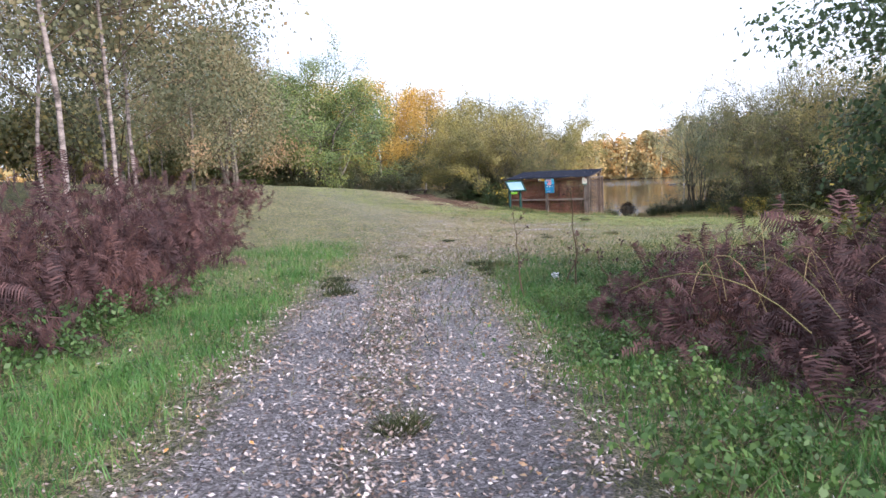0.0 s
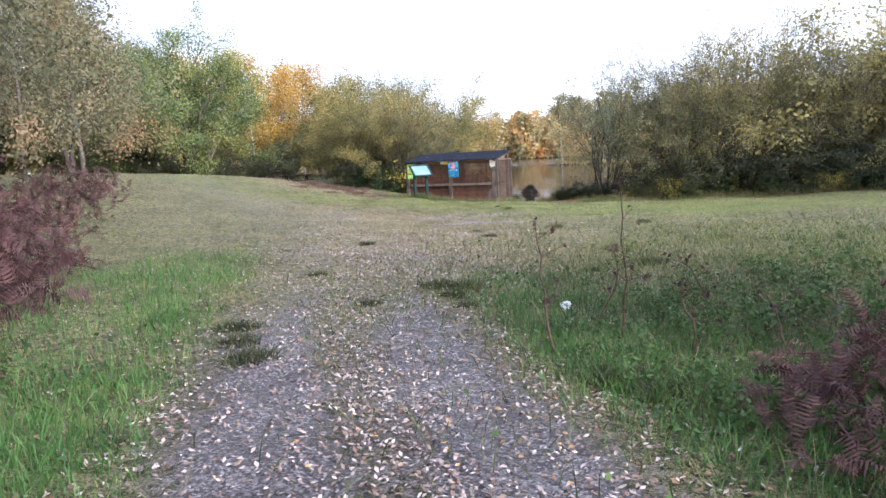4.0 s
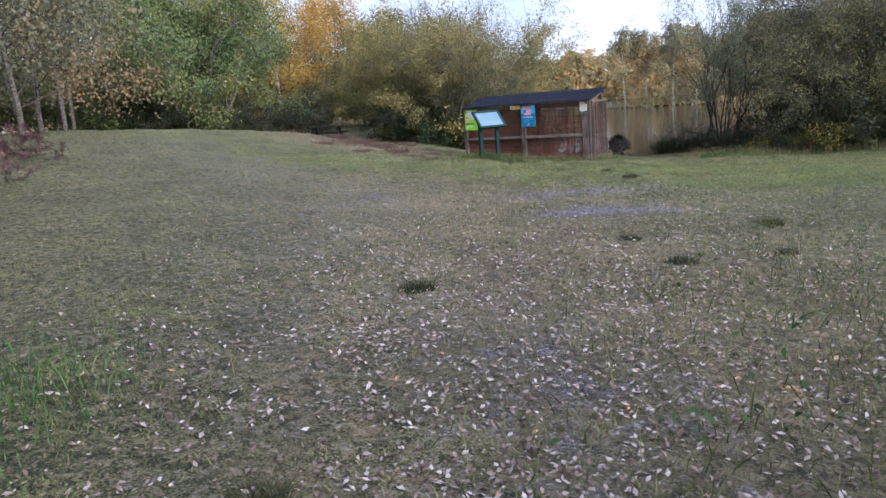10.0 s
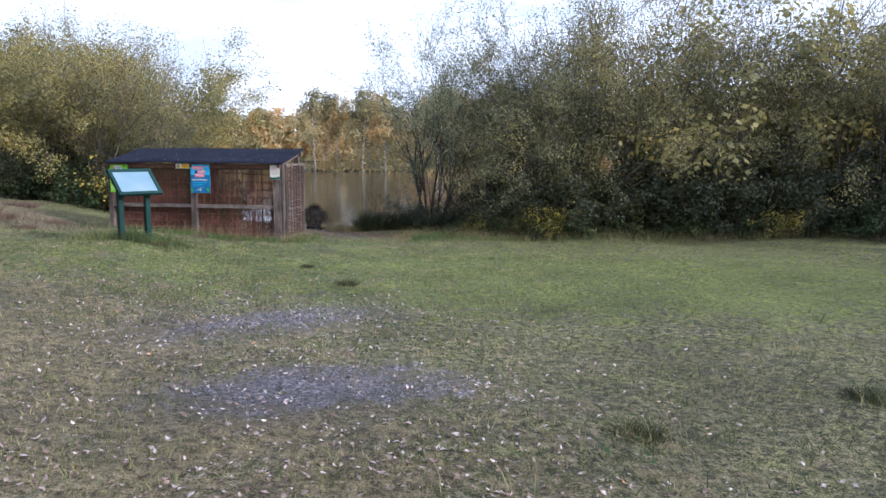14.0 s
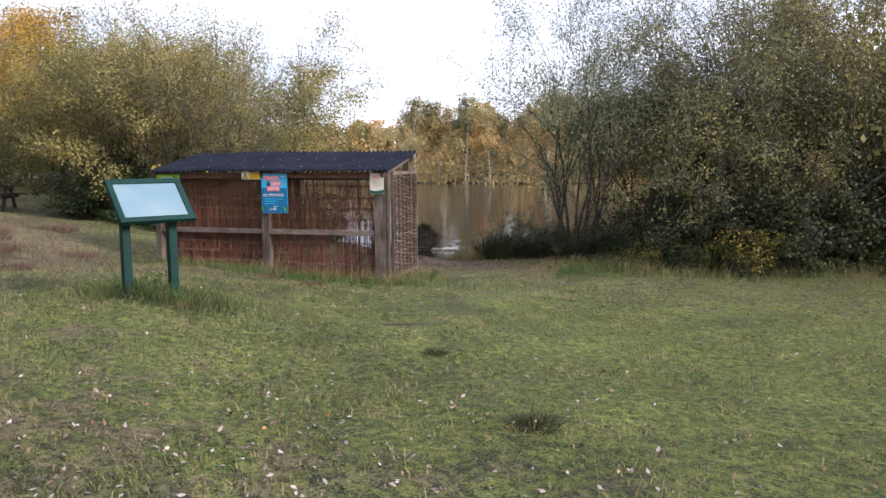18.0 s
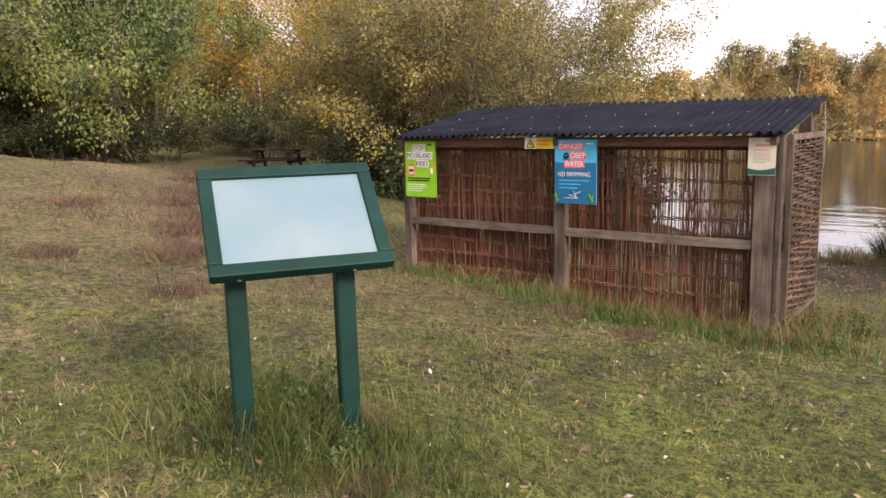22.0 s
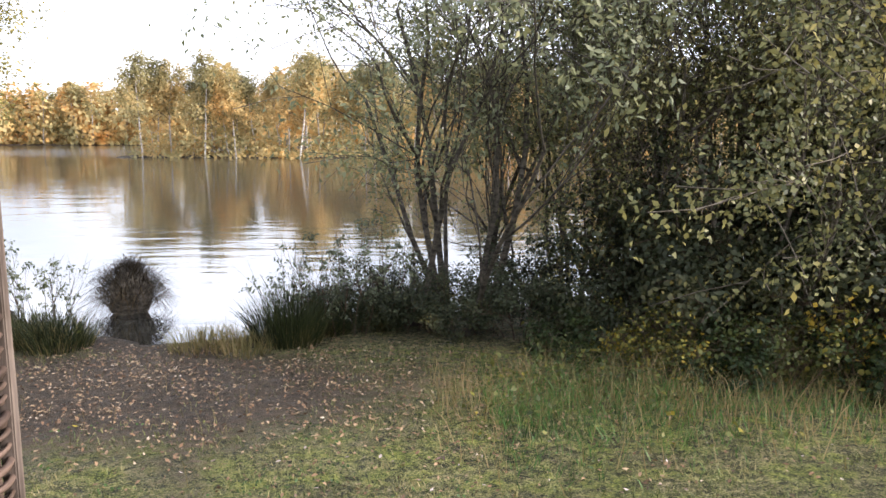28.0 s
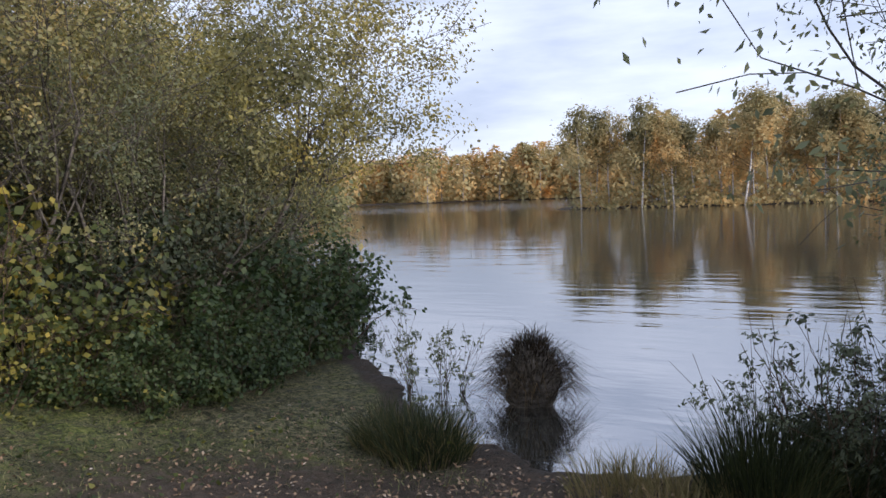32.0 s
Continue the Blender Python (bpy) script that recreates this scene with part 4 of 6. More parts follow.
# ---- notices on the shelter ----
def edging(parent, x0, x1, z0, z1, y, mat, pitch=0.021):
    """Little dark stitches round the rim of a notice."""
    V, F = [], []
    spots = [(x, z_, 0) for z_ in (z0 + 0.004, z1 - 0.004) for x in np.arange(x0 + 0.012, x1 - 0.005, pitch)]
    spots += [(x_, z_, 1) for x_ in (x0 + 0.004, x1 - 0.004) for z_ in np.arange(z0 + 0.012, z1 - 0.005, pitch)]
    for x, z_, up_ in spots:
        w, h = (0.008, 0.012) if up_ else (0.012, 0.008)
        b0 = len(V)
        V += [(x - w / 2, y, z_ - h / 2), (x + w / 2, y, z_ - h / 2 + 0.004), (x + w / 2, y, z_ + h / 2), (x - w / 2, y, z_ + h / 2 - 0.004)]
        F.append((b0, b0 + 1, b0 + 2, b0 + 3))
    part("edging", mesh_of("edging", np.array(V), np.array(F), M[mat]), None, parent)


def bars(parent, x0, z_top, widths, pitch, height, y, mat):
    for i, w in enumerate(widths):
        plate("print_line", mat, parent, x0, x0 + w, z_top - i * pitch - height, z_top - i * pitch, y, 0.001)


def ring(x, z, r_, thick, y, mat, parent, name="roundel", a0=0.0, a1=2 * math.pi):
    a = np.linspace(a0, a1, 40)
    V = np.concatenate([np.stack([x + r_ * np.cos(a), 0 * a + y, z + r_ * np.sin(a)], 1), np.stack([x + (r_ - thick) * np.cos(a), 0 * a + y, z + (r_ - thick) * np.sin(a)], 1)])
    e = np.arange(39)
    return part(name, mesh_of(name, V, np.stack([e + 40, e + 41, e + 1, e], 1), M[mat]), None, parent)


fire = thing("notice", "lime-green fire warning notice with white title boxes on a post", "sign", pose(0, 0, 0))
x0, x1, z0, z1 = -3.725, -3.315, 0.850, 1.432
plate("board", "sign_green", fire, x0, x1, z0, z1, -0.054, 0.006, "lime green plastic board", 0.001)
Yf = -0.0565
for text, bx, bz, bw, bh in (("STOP", 0.10, 0.475, 0.175, 0.072), ("MOORLAND", 0.03, 0.395, 0.335, 0.075), ("FIRES", 0.15, 0.315, 0.165, 0.072)):
    plate("title_box", "sign_white", fire, x0 + bx, x0 + bx + bw, z0 + bz, z0 + bz + bh, Yf, 0.001)
    lettering("title", text, "sign_black", fire, x0 + bx + 0.008, z0 + bz + 0.011, bw - 0.016, bh - 0.022, Yf - 0.0015)
plate("picture", "sign_cream", fire, x0 + 0.03, x0 + 0.14, z0 + 0.235, z0 + 0.325, Yf, 0.001)
ring(x0 + 0.085, z0 + 0.285, 0.06, 0.012, Yf - 0.002, "life_red", fire)
plate("picture", "twig", fire, x0 + 0.05, x0 + 0.12, z0 + 0.265, z0 + 0.29, Yf - 0.0015, 0.001)
for px, pz, c1 in ((0.055, 0.50, "sign_orange"), (0.355, 0.30, "sign_orange"), (0.34, 0.25, "sign_white"), (0.35, 0.10, "sign_green")):
    plate("flame", c1, fire, x0 + px, x0 + px + 0.028, z0 + pz, z0 + pz + 0.055, Yf - 0.0004, 0.001)
plate("logo", "sign_pine", fire, x0 + 0.31, x0 + 0.36, z0 + 0.535, z0 + 0.555, Yf, 0.001)
bars(fire, x0 + 0.03, z0 + 0.205, (0.30, 0.29), 0.024, 0.013, Yf, "sign_black")
bars(fire, x0 + 0.03, z0 + 0.135, (0.24, 0.26, 0.22, 0.2), 0.022, 0.006, Yf, "sign_white")
edging(fire, x0, x1, z0, z1, Yf, "sign_black")

deep = thing("notice", "blue deep water danger notice with red title boxes", "sign", pose(0, 0, 0))
x0, x1, z0, z1 = -1.938, -1.520, 0.860, 1.440
plate("board", "sign_blue", deep, x0, x1, z0, z1, -0.054, 0.006, "pale blue plastic board", 0.001)
plate("panel", "sign_deep", deep, x0 + 0.004, x1 - 0.004, z0 + 0.004, z0 + 0.37, Yf + 0.0005, 0.001, "dark blue lower panel")
for text, bx, bz, bw, bh in (("DANGER", 0.042, 0.482, 0.25, 0.066), ("DEEP", 0.155, 0.402, 0.165, 0.066), ("WATER", 0.095, 0.325, 0.205, 0.066)):
    plate("title_box", "sign_red", deep, x0 + bx, x0 + bx + bw, z0 + bz, z0 + bz + bh, Yf, 0.001)
    lettering("title", text, "sign_white", deep, x0 + bx + 0.009, z0 + bz + 0.009, bw - 0.018, bh - 0.018, Yf - 0.0015)
lettering("title", "NO SWIMMING", "sign_white", deep, x0 + 0.035, z0 + 0.245, 0.325, 0.042, Yf - 0.0015)
bars(deep, x0 + 0.045, z0 + 0.215, (0.30, 0.22, 0.19), 0.034, 0.011, Yf - 0.0005, "sign_blue")
ring(x0 + 0.118, z0 + 0.435, 0.026, 0.017, Yf - 0.0006, "sign_black", deep, "skull")
for s in (-1, 1):
    ob = part("bone", box(0.075, 0.001, 0.009, (0, 0, 0), 0), M["sign_black"], deep)
    ob.matrix_local = pose(x0 + 0.118, Yf - 0.0006, z0 + 0.408, 0, 25 * s, 0)
for sx, lean in ((0.025, 1), (0.375, -1)):
    for i in range(5):
        ob = part("weed", box(0.011, 0.001, 0.06, (0, 0, 0.02), 0), M["sign_green"] if i % 2 else M["bin_green"], deep)
        ob.matrix_local = pose(x0 + sx + 0.01 * (i - 2) * 0.6, Yf - 0.0007 - 0.0002 * i, z0 + 0.03 + 0.018 * (i % 3), 0, (i - 2) * 16 + 6 * lean, 0)
for i, (a0_, ln) in enumerate(((0.0, 0.13), (18, 0.1), (64, 0.07), (-20, 0.08))):
    ob = part("trolley_line", box(ln, 0.001, 0.005, (0, 0, 0), 0), M["sign_white"], deep)
    ob.matrix_local = pose(x0 + 0.17 + 0.02 * i, Yf - 0.0007, z0 + 0.05 + 0.016 * i, 0, a0_, 0)
plate("logo", "sign_white", deep, x0 + 0.32, x0 + 0.385, z0 + 0.535, z0 + 0.545, Yf - 0.0004, 0.001)
edging(deep, x0, x1, z0, z1, Yf - 0.0006, "sign_deep")

warn = thing("notice", "small yellow and white hazard notice under the eave", "sign", pose(0, 0, 0))
plate("board", "sign_white", warn, -2.26, -1.95, 1.355, 1.455, -0.049, 0.005, "white plastic strip", 0.001)
plate("panel", "sign_yellow", warn, -2.14, -1.955, 1.36, 1.45, -0.0505, 0.001, "yellow panel")
bars(warn, -2.12, 1.437, (0.145, 0.12), 0.034, 0.02, -0.0515, "sign_orange")
tri_v = np.array([(-2.25, -0.051, 1.363), (-2.15, -0.051, 1.363), (-2.20, -0.051, 1.449), (-2.237, -0.052, 1.370), (-2.163, -0.052, 1.370), (-2.20, -0.052, 1.435)])
part("triangle", mesh_of("triangle", tri_v[:3], np.array([[0, 1, 2]]), M["sign_black"]), None, warn)
part("triangle", mesh_of("triangle", tri_v[3:], np.array([[0, 1, 2]]), M["sign_yellow"]), None, warn)
plate("mark", "sign_black", warn, -2.205, -2.195, 1.385, 1.413, -0.0535, 0.001)

rules = thing("notice", "cream paper warning notice with dark green foot on a post", "sign", pose(0, 0, 0))
x0, x1, z0, z1 = -0.235, -0.030, 1.150, 1.440
plate("sheet", "sign_cream", rules, x0, x1, z0, z1, -0.049, 0.003, "cream laminated sheet")
lettering("title", "WARNING", "life_red", rules, x0 + 0.055, z0 + 0.225, 0.10, 0.016, -0.0502)
bars(rules, x0 + 0.04, z0 + 0.205, (0.11, 0.13), 0.012, 0.005, -0.0502, "sign_red")
bars(rules, x0 + 0.035, z0 + 0.175, (0.13, 0.12, 0.14, 0.13, 0.12, 0.14, 0.09), 0.0125, 0.0035, -0.0502, "sign_grey")
foot_v = [(x0, -0.0502, z0 + 0.004), (x1, -0.0502, z0 + 0.004)] + [(x1 - (x1 - x0) * s, -0.0502, z0 + 0.062 - 0.022 * math.sin(s * math.pi * 0.9)) for s in np.linspace(0, 1, 12)]
bm = bmesh.new()
bm.faces.new([bm.verts.new(v) for v in foot_v])
part("foot_band", bm, M["sign_pine"], rules)
plate("logo", "sign_red", rules, x0 + 0.125, x0 + 0.155, z0 + 0.255, z0 + 0.278, -0.0502, 0.001)
plate("logo", "sign_pine", rules, x0 + 0.165, x0 + 0.195, z0 + 0.255, z0 + 0.285, -0.0502, 0.001)

# ---- the board on two posts ----
LX, LY, LYAW = -0.73, -4.30, LECT_YAW
lect = thing("information_board", "dark green lectern board with clouded blank panel on two posts", "lectern", pose(LX, LY, gz(LX, LY), 0, 0, LYAW))
TOP = LECT_Z - gz(LX, LY)
tilt = pose(0, 0, TOP, LECT_TILT, 0, 0)
W, H = 0.675, 0.50


def on_board(ob):
    ob.matrix_local = tilt
    return ob


on_board(part("back_plate", box(W - 0.02, H - 0.02, 0.02, (0, 0, -0.03), 0.003), M["green_paint"], lect))
fr = 0.052
for sx, sy, px, py in ((W, fr, 0, H / 2 - fr / 2), (W, fr, 0, -H / 2 + fr / 2), (fr, H - 2 * fr - 0.002, W / 2 - fr / 2, 0), (fr, H - 2 * fr - 0.002, -W / 2 + fr / 2, 0)):
    on_board(part("frame", box(sx, sy, 0.045, (px, py, 0), 0.006), M["green_paint"], lect))
on_board(part("panel", box(W - 2 * fr + 0.01, H - 2 * fr + 0.01, 0.008, (0, 0, 0.004), 0), M["clouded_panel"], lect, "clouded pale panel, faded blank"))
for px in (-0.235, 0.185):
    part("post", worn_box(0.075, 0.075, TOP + 0.3, (px, 0.02, (TOP + 0.3) / 2 - 0.345), 0.005, 31 + px, 0.001), M["green_paint"], lect)
    on_board(part("bolt", smooth(mesh_of("bolt", *tubes([[((px, -H / 2 - 0.003, -0.012), 0.008), ((px, -H / 2 - 0.007, -0.012), 0.002)]], 8), M["steel"])), None, lect))

# ---- picnic table, life ring, bin ----
PX, PY = -16.4, 9.1
table = thing("picnic_table", "dark weathered wooden picnic table with attached benches on rough grass", "table", pose(PX, PY, gz(PX, PY), 0, 0, 28))
for i in range(5):
    part("top_plank", worn_box(1.8, 0.135, 0.04, (0, -0.3 + i * 0.15, 0.74), 0.005, 40 + i, 0.004), M["table_wood"], table)
for s in (-1, 1):
    for i in range(2):
        part("bench_plank", worn_box(1.8, 0.13, 0.04, (0, s * (0.62 + i * 0.145), 0.45), 0.005, 50 + i + s, 0.004), M["table_wood"], table)
    part("bearer", worn_box(0.045, 1.55, 0.09, (s * 0.62, 0, 0.385), 0.004, 60 + s), M["table_wood"], table)
    part("top_bearer", worn_box(0.045, 0.72, 0.07, (s * 0.62, 0, 0.685), 0.004, 62 + s), M["table_wood"], table)
    for t_ in (-1, 1):
        part("leg", worn_box(0.09, 0.045, 0.88, (0, 0, 0), 0.004, 64 + s), M["table_wood"], table).matrix_local = pose(s * 0.57, t_ * 0.42, 0.33, t_ * 27, 0, 0)

RX, RY = RING_AT
life = thing("life_ring_housing", "round red life-ring housing on a grey post at the field edge", "life ring", pose(RX, RY, gz(RX, RY), 0, 0, 8))
prof = [(0.0, -0.11), (0.30, -0.105), (0.385, -0.08), (0.41, -0.03), (0.41, 0.03), (0.37, 0.06), (0.0, 0.06)]
V, F = [], []
for i in range(36):
    a = 2 * math.pi * i / 36
    V += [(r_ * 0.92 * math.cos(a), y, 0.60 + r_ * 0.92 * math.sin(a)) for r_, y in prof]
for i in range(36):
    for j in range(len(prof) - 1):
        p0, p1 = i * 7 + j, ((i + 1) % 36) * 7 + j
        F.append((p0, p0 + 1, p1 + 1, p1))
part("cover", smooth(mesh_of("cover", np.array(V), np.array(F), M["life_red"])), None, life, "glossy red plastic cover")
plate("label_plate", "sign_white", life, -0.09, 0.09, 0.75, 0.83, -0.116, 0.004)
for px in (-0.06, 0.06):
    part("post", smooth(mesh_of("post", *tubes([[((px, 0.08, -0.3), 0.025), ((px, 0.08, 0.4), 0.025), ((px, 0.08, 0.65), 0.025)]], 10), M["steel"])), None, life)

BX, BY = BIN_AT
litter_bin = thing("litter_bin", "dark green dog-waste bin with a white label on a post", "bin", pose(BX, BY, gz(BX, BY), 0, 0, 10))
part("body", box(0.30, 0.28, 0.50, (0, 0, 0.40), 0.025), M["bin_green"], litter_bin)
part("lid", box(0.33, 0.33, 0.10, (0, -0.01, 0.73), 0.04), M["bin_green"], litter_bin, "domed green lid")
part("lid_neck", box(0.25, 0.22, 0.05, (0, 0.01, 0.665), 0.005), M["sign_black"], litter_bin)
plate("label_plate", "sign_white", litter_bin, -0.08, 0.08, 0.34, 0.52, -0.144, 0.003)
part("post", smooth(mesh_of("post", *tubes([[((0, 0.18, -0.3), 0.03), ((0, 0.165, 0.3), 0.03), ((0, 0.165, 0.62), 0.03)]], 10), M["steel"])), None, litter_bin)

# ---- trees and bushes ----
lib = {}
w, lv = plant(101, 10, 3.1, 0.040, (0.08, 0.58), 3, (3, 4, 4), (0.25, 0.75), 0.03, 0.054, 34, 0.15, 0.42, 0.003, 0.35, 1.6, 5)
lib["willow"] = plant_meshes("willow", w, lv, "willow_bark", "willow_leaf")
for i in range(3):
    w, lv = plant(110 + i, 10, 2.7, 0.045, (0.05, 0.72), 3, (4, 4, 3), (0.35, 0.85), 0.05, 0.044, 36, 0.15, 0.6, 0.004, 0.6)
    lib["shrub%d" % i] = plant_meshes("shrub", w, lv, "bark", "shrub_leaf" if i != 1 else "sallow_leaf")
for i in range(2):
    w, lv = plant(120 + i, 11, 2.6, 0.05, (0.05, 0.85), 3, (4, 4, 3), (0.35, 0.9), 0.05, 0.060, 56, 0.18, 0.62, 0.004, 0.7)
    lib["yellow%d" % i] = plant_meshes("yellow", w, lv, "bark", "yellow_leaf")
w, lv = plant(130, 13, 3.3, 0.09, (0.03, 1.05), 3, (5, 4, 3), (0.4, 1.0), 0.03, 0.062, 95, 0.24, 0.7, 0.008, 0.8)
lib["green"] = plant_meshes("green", w, lv, "bark", "green_leaf")
w, lv = plant(140, 6, 2.4, 0.07, (0.05, 0.7), 3, (4, 4, 4), (0.35, 0.95), 0.02, 0.060, 95, 0.17, 0.6, 0.004, 0.3)
lib["near"] = plant_meshes("near", w, lv, "bark", "roadside_leaf")
for i in range(2):
    w, lv = plant(150 + i, 16, 0.55, 0.012, (0.15, 1.15), 2, (4, 3), (0.4, 1.1), 0.02, 0.055, 14, 0.07, 0.75, 0.002, 0.35, sides=4)
    lib["bramble%d" % i] = plant_meshes("bramble", w, lv, "twig", "bramble_leaf")
    w, lv = plant(160 + i, 9, 0.65, 0.011, (0.1, 0.9), 2, (4, 3), (0.4, 1.0), 0.05, 0.055, 7, 0.08, 0.8, 0.002, 0.3, sides=4)
    lib["gold%d" % i] = plant_meshes("gold", w, lv, "twig", "gold_leaf")
w, lv = plant(170, 14, 0.8, 0.008, (0.03, 0.45), 1, (4,), (0.2, 0.6), 0.06, 0.05, 14, 0.035, 0.45, 0.002, 0.4, sides=4)
lib["shoots"] = plant_meshes("shoots", w, lv, "twig", "willow_leaf")
w, lv = plant(175, 10, 0.30, 0.005, (0.05, 0.5), 1, (4,), (0.4, 1.0), 0.05, 0.042, 14, 0.05, 0.65, 0.002, 0.25, sides=3)
lib["nettle"] = plant_meshes("nettle", w, lv, "twig", "nettle_leaf")
w, lv = plant(180, 8, 2.6, 0.05, (0.05, 0.8), 2, (5, 4), (0.4, 1.0), 0.03, 0.24, 17, 0.30, 0.7, 0.008, 0.7, sides=3)
lib["thicket"] = plant_meshes("thicket", w, lv, "bark", "shrub_leaf")
# low filler growth, its leaf coloured as deep shade
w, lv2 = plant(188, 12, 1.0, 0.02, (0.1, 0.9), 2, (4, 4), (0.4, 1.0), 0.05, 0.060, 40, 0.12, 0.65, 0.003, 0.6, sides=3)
lib["under"] = plant_meshes("under", w, lv2, "twig", "foot_shade_leaf")
w, lv = plant(185, 9, 2.6, 0.05, (0.05, 0.75), 2, (6, 5), (0.4, 1.0), 0.03, 0.10, 44, 0.20, 0.6, 0.006, 0.7, sides=3)
lib["backrow"] = plant_meshes("backrow", w, lv, "bark", "sallow_leaf")


def birch_meshes(key, seed, height, r_, leaf, count, crown, mat, bark="birch_bark", lean=0.06, first=0.32):
    t_, lm, lf = birch(seed, height, r_, leaf, count, crown, lean, first)
    lib[key] = (smooth(mesh_of(key + "_trunk", *t_, M[bark])), smooth(mesh_of(key + "_limbs", *lm, M["twig"])), mesh_of(key + "_crown", *lf, M[mat]))


for i in range(2):
    birch_meshes("orange%d" % i, 200 + i, 9.5, 0.11, 0.13, 9000, 3.0, "orange_leaf", "birch_bark", 0.05, 0.14)
    birch_meshes("olive%d" % i, 210 + i, 8.0, 0.10, 0.12, 8500, 2.8, "yellow_leaf", "bark", 0.05, 0.14)
    birch_meshes("wood%d" % i, 220 + i, 11.0, 0.05, 0.085, 8500, 2.9, "birch_leaf", "wood_bark", 0.10, 0.30)
    birch_meshes("brown%d" % i, 230 + i, 8.4, 0.10, 0.11, 9000, 3.0, "birch_leaf", "bark", 0.05, 0.12)
for i in range(4):
    birch_meshes("isle%d" % i, 240 + i, 7.6, 0.075, 0.17, 3900, 2.0, "island_leaf", "pale_bark", 0.07, 0.36)

BP = ("trunk", "branchwork", "crown")
willow = set_plant("willow_tree", "many-stemmed goat willow with thin olive leaf beside the landing", "tree", lib["willow"], 2.0, 6.95, 20, 1.08)
rng = np.random.default_rng(21)
for i, (x, y, s, t_) in enumerate(((4.3, 7.0, 0.98, 10), (3.7, 7.9, 0.85, 190), (5.3, 6.3, 1.0, 260), (5.2, 8.3, 1.2, 330), (6.3, 6.4, 1.15, 80), (8.6, 6.9, 1.4, 200), (10.9, 6.2, 1.3, 140), (13.2, 6.3, 1.22, 300), (15.8, 5.2, 1.15, 40),
                                   (18.3, 4.0, 1.15, 110), (9.8, 9.4, 1.5, 20), (14.2, 9.0, 1.2, 160), (21.5, 1.5, 1.15, 66), (18.5, 8.5, 1.25, 222))):
    set_plant("shrub", "tall dense sallow shrub with dark olive and browning leaf", "shrub", lib["shrub%d" % ((0, 2, 2, 0, 1, 0, 2, 1, 0, 2, 1)[i % 11])] if (y < 7.5 or x < 5.5) and x < 17 else lib["backrow"], x, y, t_, s * (1 if (y < 7.5 or x < 5.5) and x < 17 else 1.12), "shrubs along the lake")
for i, (x, y, s, t_) in enumerate(((-7.4, 6.3, 1.02, 0), (-9.8, 7.6, 1.05, 120), (-8.3, 9.5, 0.75, 215), (-11.4, 9.8, 1.05, 40), (-9.3, 11.4, 1.2, 290), (-6.7, 7.6, 0.8, 60))):
    set_plant("sallow_bush", "broad rounded sallow bush in olive and yellow leaf behind the shelter", "bush", lib["yellow%d" % (i % 2)] if i not in (0, 2, 5) else lib["shrub%d" % (0 if i == 0 else 2)], x, y, t_, s, "yellowing bushes")
set_plant("green_bush", "large dense round green bush at the wood edge", "bush", lib["green"], -24.8, 8.4, 0, 1.5, sz=1.75)
set_plant("roadside_tree", "leafy green young tree overhanging bracken beside the track", "tree", lib["near"], 15.0, -18.4, 30, 1.05)
for i, (x, y, s, t_) in enumerate(((-26.0, 16.6, 0.96, 0), (-29.5, 13.5, 0.94, 90), (-23.2, 18.6, 0.86, 200), (-31.0, 18.0, 0.95, 33), (-27.0, 21.0, 0.9, 130), (-34.5, 14.5, 0.95, 250))):
    set_plant("autumn_birch", "slender birch in full orange autumn leaf", "tree", lib["orange%d" % (i % 2)], x, y, t_, s, "orange birches", BP)
for i, (x, y, s, t_) in enumerate(((-20.4, 17.6, 0.8, 0), (-17.6, 15.4, 0.72, 70), (-21.8, 21.8, 1.0, 140), (-17.0, 19.8, 0.95, 210), (-14.4, 14.0, 0.62, 300), (-37, 22, 1.2, 20), (-33, 27, 1.3, 80), (-24, 27, 1.2, 10))):
    set_plant("birch", "yellow-green birch at the far edge of the clearing", "tree", lib["olive%d" % (i % 2)], x, y, t_, s, "yellowing birches", BP)
for i, (x, y, s, t_) in enumerate(((-10.3, -9.2, 0.78, 0), (-13.6, -7.2, 0.86, 100), (-17.0, -4.6, 1.0, 200), (-5.2, -16.6, 0.95, 150), (-7.6, -13.0, 0.72, 240), (-20.5, -1.5, 1.05, 50), (-24.5, 1.5, 1.1, 280), (-29.5, 6.0, 1.15, 10))):
    set_plant("young_tree", "olive-brown young tree at the dark wood edge", "tree", lib["brown%d" % (i % 2)], x, y, t_, s, "wood edge trees", BP)
placed = []
spots_ = [(3.0, -22.4), (2.3, -21.2), (1.0, -21.8), (0.6, -19.8), (-1.2, -19.4)]
while len(spots_) < 42:
    u, v = rng.uniform(0, 1), rng.uniform(1.5, 24)
    x, y = 6.5 - 40 * u - v * 0.62 + 1.5, -26 + 31 * u - v * 0.78
    if all((x - a) ** 2 + (y - b_) ** 2 > 3.2 for a, b_ in spots_) and x < 4.0:
        spots_.append((x, y))
for i, (x, y) in enumerate(spots_):
    set_plant("wood_birch", "tall pale-stemmed birch in dim woodland, bark darkened for the shade", "tree", lib["wood%d" % (i % 2)], x, y, rng.uniform(0, 360), rng.uniform(0.8, 1.1) * (1 if y < -14 + 0.25 * x else 0.82), "birch wood", BP)
for i in range(26):
    u, v = (i + rng.uniform(0, 0.8)) / 26, rng.uniform(2.5, 9)
    x, y = 4.0 - 36 * u - v * 0.62, -25 + 31 * u - v * 0.78
    set_plant("wood_shrub", "dark understorey shrub in the birch wood", "shrub", lib["thicket"], x, y, rng.uniform(0, 360), rng.uniform(0.5, 0.85), "understorey")
